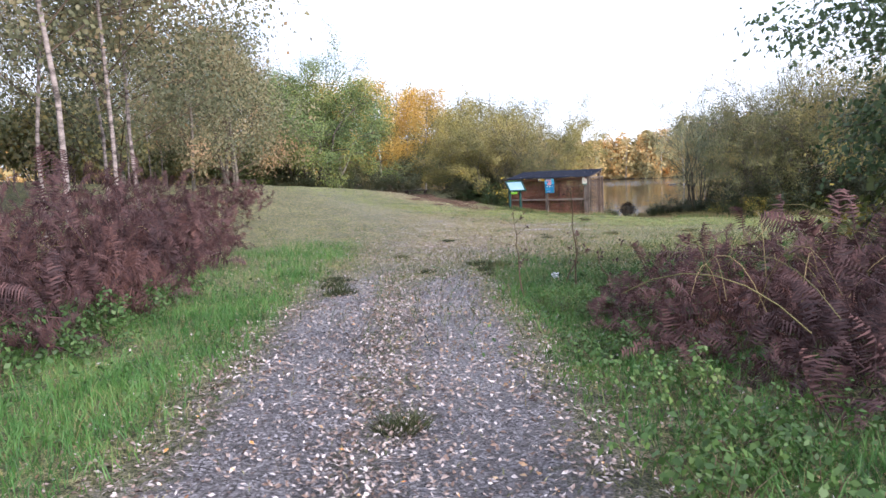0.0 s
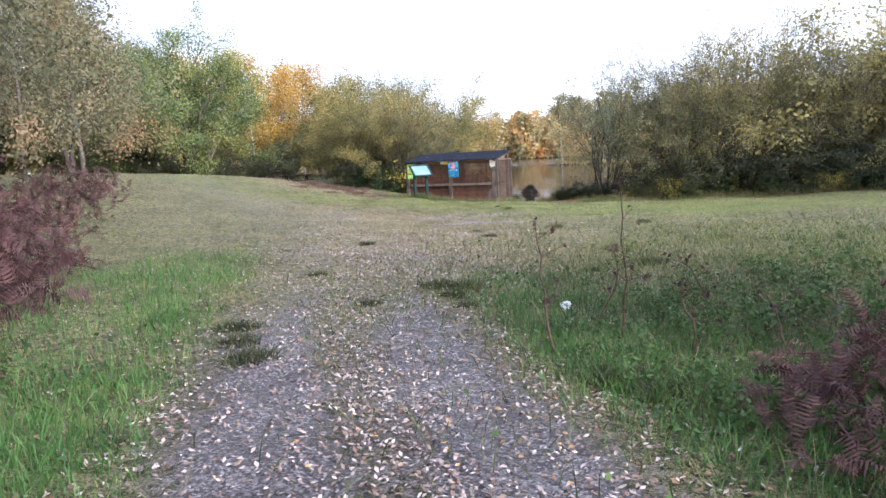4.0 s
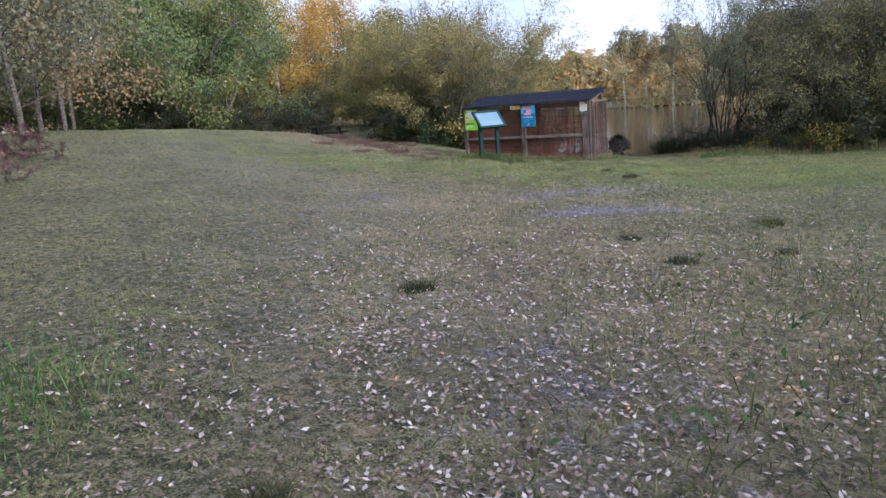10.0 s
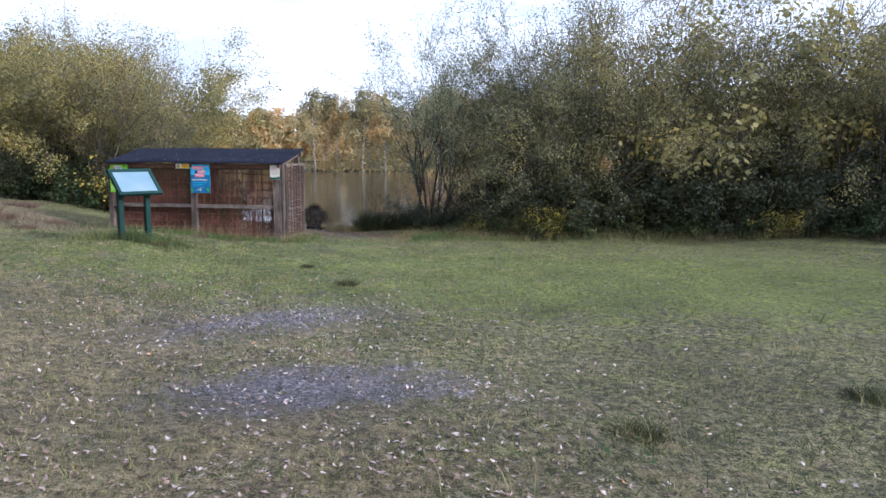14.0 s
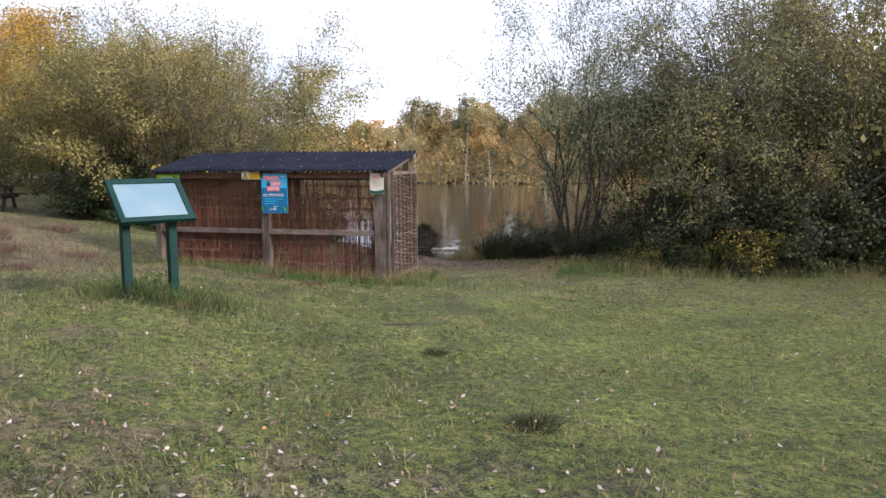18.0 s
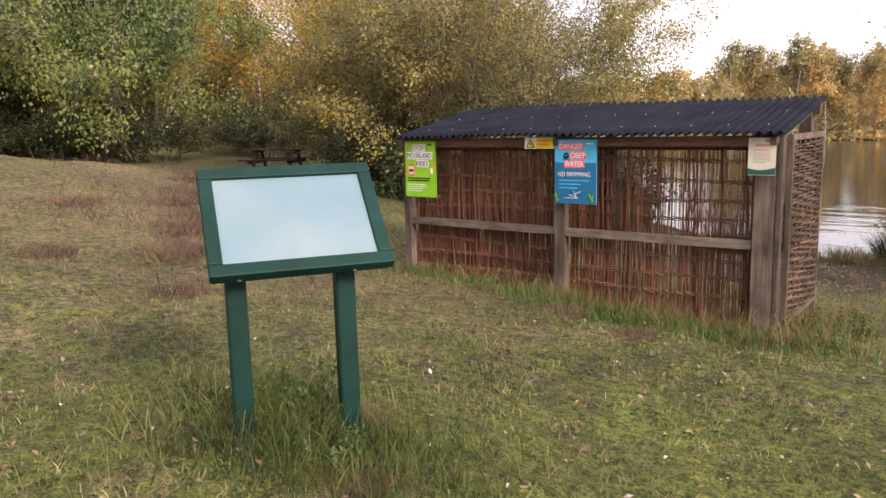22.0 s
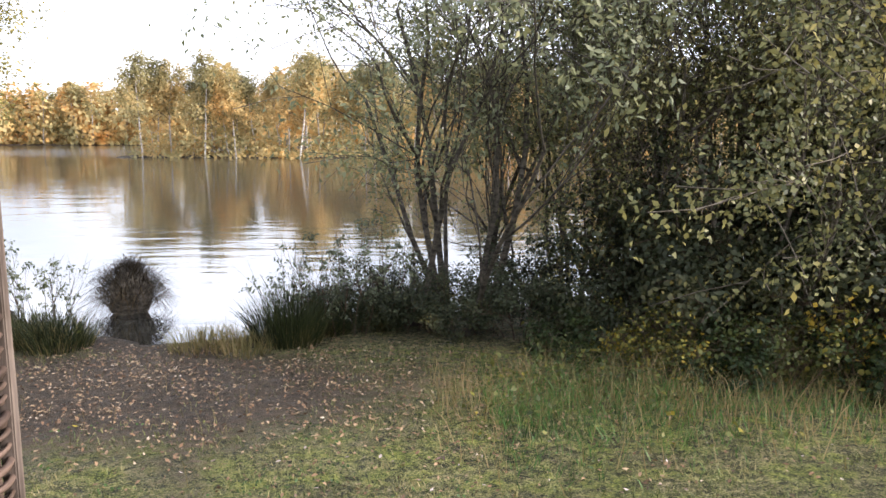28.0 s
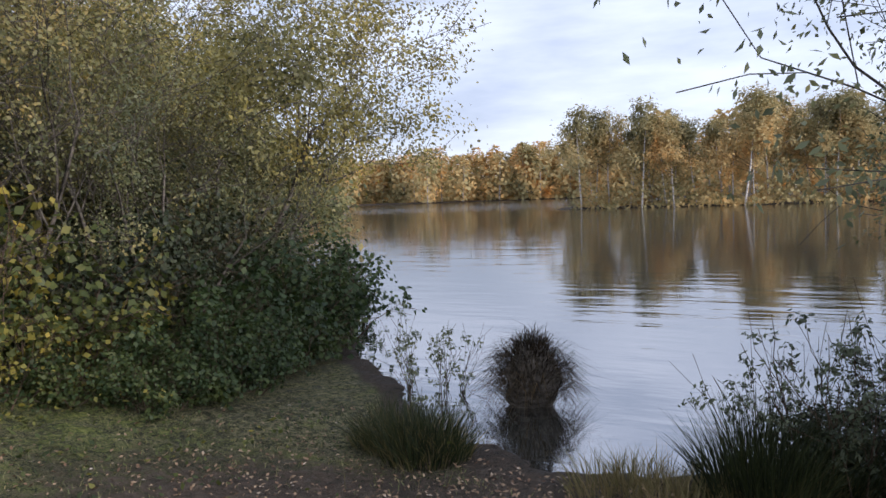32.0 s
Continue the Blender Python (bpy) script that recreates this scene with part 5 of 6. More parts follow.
for i, (x, y, sc) in enumerate(((-27.6, 6.0, 0.6),)):
    set_plant("green_bush", "dense green bush at the wood edge", "bush", lib["green"], x, y, 90 + 70 * i, sc)
for i, (x, y, sc) in enumerate(((-34, 6, 1.1), (-37, 11, 1.3), (-31, 10, 0.9), (-29, 24, 1.1), (-25, 24, 1.0), (-21, 24.5, 1.0), (-17.5, 23, 0.9), (-15, 17.6, 0.8), (-19, 15.2, 0.6), (-13.2, 12.2, 0.8), (-22.5, 16.0, 0.6), (-29, 15.5, 0.6), (-33, 20, 1.2), (-40, 18, 1.4))):
    set_plant("wood_shrub", "shadowed shrub filling the wood edge", "shrub", lib["thicket"], x, y, 50 * i, sc, "understorey")
# dark filler that paints the shade under the bushes
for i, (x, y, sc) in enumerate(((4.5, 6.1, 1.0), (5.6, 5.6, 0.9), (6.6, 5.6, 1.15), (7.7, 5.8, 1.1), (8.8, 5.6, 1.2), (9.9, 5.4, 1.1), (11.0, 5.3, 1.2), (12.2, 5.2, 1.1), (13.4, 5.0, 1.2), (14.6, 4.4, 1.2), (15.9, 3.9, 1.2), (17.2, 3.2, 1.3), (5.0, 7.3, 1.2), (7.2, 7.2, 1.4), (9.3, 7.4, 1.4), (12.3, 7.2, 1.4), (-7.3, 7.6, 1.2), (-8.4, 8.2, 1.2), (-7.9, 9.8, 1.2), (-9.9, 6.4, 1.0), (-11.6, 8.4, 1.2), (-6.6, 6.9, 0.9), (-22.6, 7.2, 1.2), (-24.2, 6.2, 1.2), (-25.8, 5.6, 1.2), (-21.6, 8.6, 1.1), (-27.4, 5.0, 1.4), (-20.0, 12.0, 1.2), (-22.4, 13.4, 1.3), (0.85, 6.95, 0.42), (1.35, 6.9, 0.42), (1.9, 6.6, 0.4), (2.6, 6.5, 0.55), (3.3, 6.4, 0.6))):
    set_plant("underwood", "leafy underwood coloured dark as the shade at the foot of the bushes", "shrub", lib["under"], x, y, 70 * i, sc, "underwood")
# the wooded point across the water
row = []
while len(row) < 70:
    x, y = rng.uniform(-21.5, 38), rng.uniform(64.3, 74)
    y += 0.25 * max(-14 - x, 0)
    if all((x - a) ** 2 + (y - b_) ** 2 > 2.2 for a, b_ in row):
        row.append((x, y))
for i, (x, y) in enumerate(row):
    set_plant("lakeside_birch", "birch with white stem and bronze leaf on the far bank", "tree", lib["isle%d" % (i % 4)], x, y, rng.uniform(0, 360), rng.uniform(0.9, 1.22), "birches across the water", BP)

# far woods: trunks and leaf together, too many to count
fr_ = np.random.default_rng(31)
fx = np.concatenate([fr_.uniform(-170, 110, 420), fr_.uniform(-20, 90, 40)])
fy = np.concatenate([126 + fr_.uniform(0, 22, 420) + 0.12 * np.abs(fx[:420]), fr_.uniform(77, 104, 40)])
fx, fy = np.concatenate([fx, -52 - fr_.uniform(0, 90, 150)]), np.concatenate([fy, fr_.uniform(15, 140, 150)])
keep = fy < np.where(fx < -40, np.where(fy < 122, shore_y(fx) - 4, 999), 999)
fx, fy = fx[keep], fy[keep]
fh = fr_.uniform(7.8, 10.6, len(fx))
fh[(fy > 70) & (fy < 105) & (fx > -25)] = 9.2
fz = ground_z(fx, fy)
stems = tubes([[((x, y, z), 0.13), ((x + fr_.normal() * 0.3, y, z + h * 0.85), 0.04)] for x, y, z, h in zip(fx, fy, fz, fh)], 4)
which = np.repeat(np.arange(len(fx)), 300)
rr = fr_.uniform(0, 1, len(which)) ** 0.5
hh = 0.03 + 0.97 * fr_.uniform(0, 1, len(which)) ** 0.8
wide = 2.6 * np.clip(1.25 - np.abs(hh - 0.4) * 1.4, 0.45, 1) * rr
aa = fr_.uniform(0, 2 * math.pi, len(which))
P = np.stack([fx[which] + wide * np.cos(aa), fy[which] + wide * np.sin(aa), fz[which] + hh * fh[which]], 1)
# low growth at the water's edge under the far trees
ex = np.concatenate([fr_.uniform(-21, 36, 16000), fr_.uniform(-180, 120, 22000)])
ey = np.concatenate([63.9 + 0.25 * np.maximum(-14 - ex[:16000], 0) + fr_.uniform(0, 9, 16000), 126.5 + np.abs(fr_.normal(size=22000)) * 4 + 0.1 * np.abs(ex[16000:])])
ez = ground_z(ex, ey) + fr_.uniform(0, 1, len(ex)) ** 1.6 * np.where(ey < 115, 3.6, 7.0) * (0.55 + 0.45 * np.sin(ex * 0.9 + 2 * np.sin(ex * 0.31)))
small = ey < 115
low = leaf_quads(np.stack([ex, ey, ez], 1), np.where(small, 0.30, 0.75), fr_, 0.1, 0.8)
wood_far = thing("far_woodland", "distant autumn birch woods in bronze and olive leaf round the lake", "woodland", kind="stuff",
                 data=mesh_of("far_leaves", *join_arrays([leaf_quads(P, 0.72, fr_, 0.1, 0.8, crown=np.stack([fx[which], fy[which], fz[which] + 0.5 * fh[which]], 1)), low]), M["island_leaf"]))
part("far_stems", mesh_of("far_stems", *stems, M["birch_bark"]), None, wood_far, "pale birch stems")

# ---- low growth by the water ----
for i, (x, y, s, t_) in enumerate(((4.1, 4.7, 0.6, 50), (5.2, 4.4, 0.7, 110), (6.2, 4.3, 0.75, 200), (7.4, 4.9, 0.8, 20), (8.9, 4.6, 0.8, 340), (10.3, 4.4, 0.8, 90),
                                   (11.7, 4.4, 0.8, 30), (2.9, 5.6, 0.5, 280), (-4.6, 7.1, 0.75, 0), (-5.2, 8.5, 1.0, 70), (-4.9, 7.7, 0.7, 140), (-5.4, 8.0, 1.3, 210), (-5.6, 9.4, 1.4, 20), (-6.4, 10.6, 1.5, 300),
                                   (-4.9, 6.7, 0.9, 180), (-8.0, 12.2, 1.5, 80), (13.0, 3.6, 1.1, 10), (14.6, 3.0, 1.1, 120), (-6.8, 5.3, 1.2, 33), (-8.3, 5.5, 1.3, 140), (-9.6, 6.1, 1.3, 260), (-10.9, 7.6, 1.4, 75), (-4.6, 6.1, 0.6, 240), (-5.2, 5.9, 0.7, 60))):
    set_plant("bramble", "low tangle of dark green bramble leaf at the bank", "bush", lib["bramble%d" % (i % 2)], x, y, t_, s, "brambles", ("stalk", "leafage"))
for i, (x, y, s, t_) in enumerate(((4.4, 4.5, 0.7, 0), (5.2, 4.2, 0.85, 60), (6.0, 4.5, 0.95, 160), (3.6, 4.9, 0.6, 220), (7.0, 4.9, 1.1, 280), (-5.9, 6.1, 1.4, 120), (10.8, 3.6, 0.8, 0), (-5.9, 4.9, 1.2, 80), (13.6, -19.6, 1.5, 30), (14.4, -20.2, 1.5, 150), (12.9, -18.9, 1.2, 90), (-6.6, 5.4, 1.6, 200), (-5.4, 5.2, 0.8, 20))):
    set_plant("hazel_scrub", "knee-high scrub with bright yellow and green leaf", "bush", lib["gold%d" % (i % 2)], x, y, t_, s, "yellow scrub", ("stalk", "leafage"))
for i, (x, y, s, t_) in enumerate(((0.75, 6.75, 1.0, 0), (1.25, 7.1, 1.0, 80), (-2.9, 8.1, 0.85, 150), (0.35, 6.95, 0.8, 220), (2.9, 7.4, 1.0, 20))):
    set_plant("willow_shoots", "upright leafy willow shoots at the water's edge", "shrub", lib["shoots"], x, y, t_, s, "willow shoots", ("stalk", "leafage"))


def tuft(seed, count, radius, height, width, bend, mat, name):
    rg_ = np.random.default_rng(seed)
    r_ = radius * np.sqrt(rg_.uniform(0, 1, count))
    a = rg_.uniform(0, 2 * math.pi, count)
    P_ = np.stack([r_ * np.cos(a), r_ * np.sin(a), 0 * a - 0.03], 1)
    H_ = height * rg_.uniform(0.55, 1.1, count) * (1 - 0.35 * (r_ / radius) ** 2)
    V_, F_ = blades(P_, H_, np.full(count, width), rg_, bend)
    V_ = V_.reshape(-1, 5, 3)
    out_ = np.stack([np.cos(a), np.sin(a), 0 * a], 1) * (r_ / radius * height * 0.35)[:, None]
    V_[:, 2:4] += out_[:, None] * 0.4
    V_[:, 4] += out_
    return mesh_of(name, V_.reshape(-1, 3), F_, M[mat])


rush_big = tuft(301, 900, 0.42, 0.95, 0.010, 0.25, "rush", "rush_blades")
rush_low = tuft(302, 700, 0.40, 0.60, 0.009, 0.35, "rush", "rush_blades")
dead = tuft(303, 260, 0.28, 0.34, 0.007, 0.5, "dry_grass", "dead_blades")
for x, y, s, me_ in ((0.24, 6.4, 0.78, rush_big), (0.6, 6.75, 0.55, rush_big), (1.15, 6.95, 0.6, rush_big), (-2.05, 6.35, 0.8, rush_low), (-2.4, 6.5, 0.75, rush_low), (1.6, 7.6, 0.8, rush_low), (2.5, 7.9, 0.8, rush_low)):
    ob = thing("rush_tussock", "tall dark green soft-rush tussock at the lake edge", "rushes", None, "rush tussocks")
    part("green_growth", me_, None, ob)
    part("dead_growth", dead, None, ob, "straw-coloured dead blades at the foot").scale = (1.5, 1.5, 1.3)
    ob.location, ob.scale, ob.rotation_euler = (x, y, gz(x, y)), (s, s, s), (0, 0, x * 5)
for x, y in ((-0.62, 6.2), (-0.4, 6.3), (-0.15, 6.05)):
    ob = thing("dead_grass_tuft", "small straw-coloured tuft of dead grass on the muddy shore", "grass", None, "straw tufts", data=dead)
    ob.location, ob.rotation_euler = (x, y, gz(x, y)), (0, 0, x * 9)
for i, (x, y, sc) in enumerate(((7.3, -24.9, 1.2), (7.8, -25.6, 1.3), (6.9, -24.3, 1.2), (8.3, -26.3, 1.3), (7.6, -24.6, 0.9), (6.6, -23.6, 1.0), (6.1, -22.9, 0.9), (12.9, -24.7, 0.9), (13.4, -25.3, 1.0), (12.3, -23.6, 0.9), (11.5, -22.6, 0.8), (13.1, -24.1, 0.8), (10.7, -21.3, 0.8), (10.1, -20.8, 0.7), (10.4, -18.4, 0.8), (11.2, -18.9, 1.0), (10.9, -17.4, 0.9), (11.9, -18.2, 1.1), (10.2, -19.4, 0.7), (11.6, -19.8, 1.0), (9.9, -17.6, 0.7), (12.4, -16.9, 1.1), (11.2, -16.2, 0.9), (0.45, -0.15, 0.5), (0.5, 0.3, 0.55), (0.4, 0.75, 0.5), (-0.3, -0.35, 0.4), (-1.2, -0.45, 0.4), (-2.6, -0.3, 0.45), (-3.4, -0.2, 0.45), (-0.95, -4.1, 0.55), (-0.5, -4.35, 0.45), (-1.15, -4.4, 0.4), (10.8, -19.2, 0.9), (9.9, -19.0, 0.7), (11.4, -20.6, 0.9), (12.0, -19.0, 1.0), (9.6, -18.4, 0.7), (10.5, -16.9, 0.8))):
    set_plant("nettles", "leafy green nettle patch in the verge", "weed", lib["nettle"], x, y, 47 * i, sc, "verge weeds", ("stalk", "leafage"))
# the tussock that stands in the water
rg_ = np.random.default_rng(305)
bm = bmesh.new()
bmesh.ops.create_icosphere(bm, subdivisions=3, radius=1)
for v in bm.verts:
    f = 1 + 0.3 * noise.noise(v.co * 2.3)
    w_ = 0.19 + 0.10 * (v.co.z + 1) / 2
    v.co = Vector((v.co.x * w_ * f, v.co.y * w_ * f * 0.9, v.co.z * 0.36 * f))
mound = thing("water_tussock", "dark sedge tussock standing alone in the shallow water", "rushes", pose(-1.86, 8.0, WATER + 0.16), data=bm_mesh("peat", bm, M["bark"]))
a = rg_.uniform(0, 2 * math.pi, 1500)
e_ = rg_.uniform(-0.35, 1.5, 1500)
P = np.stack([0.26 * np.cos(a) * np.cos(e_), 0.24 * np.sin(a) * np.cos(e_), 0.35 * np.sin(e_)], 1)
P += rg_.normal(size=P.shape) * 0.03
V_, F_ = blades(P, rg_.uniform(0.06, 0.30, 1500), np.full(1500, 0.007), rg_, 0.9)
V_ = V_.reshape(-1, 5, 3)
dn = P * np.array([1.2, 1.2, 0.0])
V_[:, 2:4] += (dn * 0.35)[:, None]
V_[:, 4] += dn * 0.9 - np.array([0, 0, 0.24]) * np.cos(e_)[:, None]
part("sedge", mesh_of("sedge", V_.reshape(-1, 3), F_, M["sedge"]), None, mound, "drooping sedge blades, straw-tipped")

# ---- bracken ----
def frond(rg_, length):
    """One dead frond: an arching stalk with paired leaflets that shrink to the tip."""
    s = np.linspace(0, 1, 15)
    droop = rg_.uniform(0.5, 1.1)
    x = length * (s - 0.16 * droop * s ** 3)
    z = length * (0.75 * s - 0.75 * droop * s ** 2)
    mid_ = np.stack([x, 0.06 * length * np.sin(s * 3 + rg_.uniform(0, 6)), z], 1)
    V_, F_ = [], []
    for i in range(3, 15):
        wl_ = length * 0.24 * math.sin(math.pi * (0.12 + 0.88 * (1 - s[i]))) ** 0.8 * rg_.uniform(0.7, 1.1)
        for sd in (-1, 1):
            tipv = mid_[i] + np.array([0.25 * wl_, sd * wl_, -wl_ * rg_.uniform(0.1, 1.3)])
            base = len(V_)
            wd = length * 0.020
            V_ += [mid_[i] - np.array([wd, 0, 0]), mid_[i] + np.array([wd, 0, 0]), (mid_[i] + tipv) / 2 + np.array([wd * 0.8, 0, 0.02]), tipv, (mid_[i] + tipv) / 2 - np.array([wd * 0.8, 0, -0.02])]
            F_ += [(base, base + 1, base + 2, base + 4), (base + 4, base + 2, base + 3, base + 3)]
    tv, tf = tubes([[(p, 0.006 * (1 - 0.8 * q)) for p, q in zip(mid_[::7], s[::7])]], 3)
    return np.array(V_), np.array(F_), tv, tf


def bracken_mesh(seed, rx, ry, height, count):
    rg_ = np.random.default_rng(seed)
    parts_ = []
    quads, tris, base = [], [], 0
    V_all = []
    for i in range(count):
        V_, F_, tv, tf = frond(rg_, rg_.uniform(0.14, 0.40))
        a, t_ = rg_.uniform(0, 2 * math.pi), rg_.normal() * 1.3
        rr_ = math.sqrt(rg_.uniform(0, 1))
        b_ = rg_.uniform(0, 2 * math.pi)
        c_ = np.array([rx * rr_ * math.cos(b_), ry * rr_ * math.sin(b_), height * (1 - rr_ ** 2) * rg_.uniform(0.15, 0.95)])
        R = np.array(Euler((t_, rg_.normal() * 0.9, a)).to_matrix())
        for vv, ff in ((V_, F_), (tv, tf)):
            V_all.append(vv @ R.T + c_)
            f = ff + base
            is_tri = f[:, 2] == f[:, 3]
            quads.append(f[~is_tri])
            if is_tri.any():
                tris.append(f[is_tri][:, :3])
            base += len(vv)
    V = np.concatenate(V_all)
    V[:, 2] = np.maximum(V[:, 2], -0.02)
    return mesh_of("bracken", V, [np.concatenate(quads), np.concatenate(tris)], M["bracken"])


BR = [bracken_mesh(400 + i, 1.2, 1.05, 1.0, n_) for i, n_ in enumerate((430, 430, 170))]
for i, (x, y, s, t_, h) in enumerate(((11.85, -21.3, 0.9, 0, 0.85), (12.8, -22.0, 1.0, 80, 1.0), (13.9, -23.0, 1.0, 160, 0.95), (12.9, -20.2, 1.0, 240, 0.95), (14.6, -21.3, 1.2, 20, 1.1), (15.3, -23.5, 1.1, 100, 1.0), (14.9, -24.7, 0.8, 10, 0.75),
                                      (6.6, -25.5, 1.1, 30, 1.4), (5.7, -24.1, 1.1, 100, 1.5), (4.5, -22.9, 1.1, 200, 1.6), (3.4, -21.5, 1.1, 300, 1.5), (1.6, -20.0, 1.15, 40, 1.3), (-0.6, -18.0, 1.2, 130, 1.1),
                                      (-2.8, -16.0, 1.2, 220, 1.0), (-5.0, -13.8, 1.2, 310, 1.0), (-7.2, -11.8, 1.2, 50, 1.0), (2.6, -23.8, 1.2, 70, 1.3), (4.4, -26.2, 1.2, 170, 1.3))):
    ob = thing("bracken_stand", "collapsed heap of dead purple-brown bracken fronds beside the track", "bracken", None, "bracken", "stuff", BR[i % 2 if i < 12 else 2])
    ob.location, ob.rotation_euler, ob.scale = (x, y, gz(x, y)), (0, 0, radians(t_)), (s, s, h)

# long pale stalks that arch out of the bracken
rg_ = np.random.default_rng(450)
arcs = []
for cx, cy, cr in ((11.9, -21.4, 0.8), (12.8, -22.2, 1.0), (13.9, -23.2, 0.9), (13.2, -20.6, 0.9), (4.6, -23.2, 0.9), (5.5, -24.4, 0.9), (3.4, -21.8, 0.9)):
    for i in range(11):
        a, ln = rg_.uniform(0, 2 * math.pi), rg_.uniform(0.35, 0.95)
        x, y = cx + rg_.normal() * cr * 0.5, cy + rg_.normal() * cr * 0.5
        hz, rise = gz(x, y) + rg_.uniform(0.15, 0.6), rg_.uniform(0.3, 0.7)
        arcs.append([((x + ln * t_ * math.cos(a), y + ln * t_ * math.sin(a), hz + rise * (1.9 * t_ - 1.9 * t_ * t_) + 0.2 * t_), 0.0036 - 0.002 * t_) for t_ in np.linspace(0, 1, 7)])
thing("bracken_stalks", "pale bent stalks arching out of dead bracken", "bracken", kind="stuff", data=smooth(mesh_of("bracken_stalks", *tubes(arcs, 4), M["dry_grass"])))

# heather and dead stems
HE = tuft(310, 700, 0.40, 0.20, 0.006, 1.1, "heather", "heather")
for i, (x, y, s) in enumerate(((-4.8, -2.2, 1.0), (-5.6, -1.6, 1.1), (-6.4, -0.8, 1.2), (-4.3, -1.2, 0.8), (-7.4, -0.3, 1.2), (-5.2, -3.2, 0.7), (-8.6, 0.6, 1.3), (-6.6, 0.9, 1.1), (-9.8, 1.6, 1.4), (-7.8, -1.6, 0.9), (-11.2, 2.6, 1.4), (-3.6, -3.0, 0.6), (-0.75, -4.15, 0.6), (-0.35, -4.45, 0.4), (-1.5, -0.75, 0.55), (-0.8, -0.9, 0.5), (-2.4, -0.6, 0.45), (0.1, -0.35, 0.5))):
    ob = thing("heather_clump", "low brown heather clump in rough grass", "heather", None, "heather clumps", data=HE)
    ob.location, ob.scale, ob.rotation_euler = (x, y, gz(x, y)), (s, s, s * 0.9), (0, 0, i * 1.3)


def weed(seed, height):
    rg_ = np.random.default_rng(seed)
    pts, here = [], np.zeros(3)
    for i in range(9):
        pts.append((here.copy(), 0.012 * (1 - i / 11)))
        here = here + np.array([rg_.normal() * 0.018, rg_.normal() * 0.018, height / 8])
    paths = [pts]
    for i in range(6):
        q = pts[3 + i % 5][0]
        d = np.array([rg_.normal(), rg_.normal(), 0.7]) * 0.1
        paths.append([(q, 0.003), (q + d * 0.6, 0.0025), (q + d, 0.002)])
    ends = np.array([p[-1][0] for p in paths])
    P_ = ends[rg_.integers(0, len(ends), 26)] + rg_.normal(size=(26, 3)) * 0.02
    return smooth(mesh_of("stem", *tubes(paths, 5), M["twig"])), mesh_of("dead_leaves", *leaf_quads(P_, 0.045, rg_, 0, 0.5), M["bracken"])


for i, (x, y, h, tl) in enumerate(((9.62, -19.6, 1.32, 5), (9.30, -20.25, 1.02, -9), (9.35, -19.35, 0.7, 8), (10.2, -19.9, 0.6, -20), (10.9, -20.0, 0.55, 25), (10.2, -18.6, 0.6, 12))):
    set_plant("willowherb", "tall bare dead willowherb stalk in the verge", "weed", weed(500 + i, h), x, y, i * 50, 1.0, "dead stems", ("stem", "dead_leaves"), tilt=(tl, tl * 0.5))

# ---- grass, fallen leaves and litter ----
gr = np.random.default_rng(77)


WALK_Y = [-28, -24, -20, -15, -10, -6, -3, 2, 7]
WALK_X = [13.0, 10.2, 7.8, 5.2, 3.4, 0.8, 0.6, 0.8, -0.5]


def scatter(n_, x0, x1, y0, y1, chance, spread=None):
    """Places in a box, or spread to either side of the middle of the clearing, kept by chance."""
    y = gr.uniform(y0, y1, n_)
    x = gr.uniform(x0, x1, n_) if spread is None else np.interp(y, WALK_Y, WALK_X) + gr.normal(size=n_) * spread
    ok = (gr.uniform(0, 1, n_) < chance(x, y)) & (x > x0) & (x < x1)
    return x[ok], y[ok]


def clumpy(x, y, f=1.3):
    return 0.5 + 0.5 * np.sin(f * x + 1.7 * np.sin(0.9 * f * y)) * np.sin(1.1 * f * y + 1.3 * np.sin(f * x * 0.7))


def on_land(x, y, least=0.25):
    return ((shore_y(x) - y) * 0.75 > least) & ~((x > -3.75) & (x < 0.0) & (y > 0.0) & (y < 1.4))


def corridor(x, y):
    """How near a place lies to the line of the walk, 1 to 0."""
    cx = np.interp(y, WALK_Y, WALK_X)
    return np.exp(-((x - cx) / 4.2) ** 2)


def lawn(x, y):
    g, mu, dr, mo, ba = masks(x, y)
    return np.clip((1 - 1.3 * g) * (1 - mu) * (1.15 - ba), 0.03, 1) * np.clip(0.06 + 1.5 * (clumpy(x, y, 6.3) * 0.6 + clumpy(x, y, 2.2) * 0.7 - 0.42), 0, 1) * on_land(x, y)


def verge(x, y):
    d, along = track_dist(x, y)
    lush = step01(d, 1.0, 1.7) * step01(-y + 1.5 * clumpy(x, y, 1.1), 17.2, 20.5) * (0.15 + 0.85 * clumpy(x, y, 1.7)) * np.exp(-((d - 2.0) / 1.6) ** 2)
    hut = 0.5 * spot(x, y, -1.9, -0.3, 2.4, 0.4)
    edge = 0.6 * np.exp(-((y - 4.1 + 0.0 * x) / 0.7) ** 2) * (x > 2.0)
    return np.clip(np.maximum(np.maximum(lush, hut), edge), 0, 1) * on_land(x, y)


def grass_patch(name, label, n_, box_, chance, hgt, wid, mat, bend=0.5, spread=None):
    x, y = scatter(n_, *box_, chance, spread)
    H_ = gr.uniform(*hgt, len(x))
    V_, F_ = blades(np.stack([x, y, ground_z(x, y) - 0.008], 1), H_, np.full(len(x), wid), gr, bend)
    thing(name, label, "grass", kind="stuff", data=mesh_of(name, V_, F_, M[mat]))


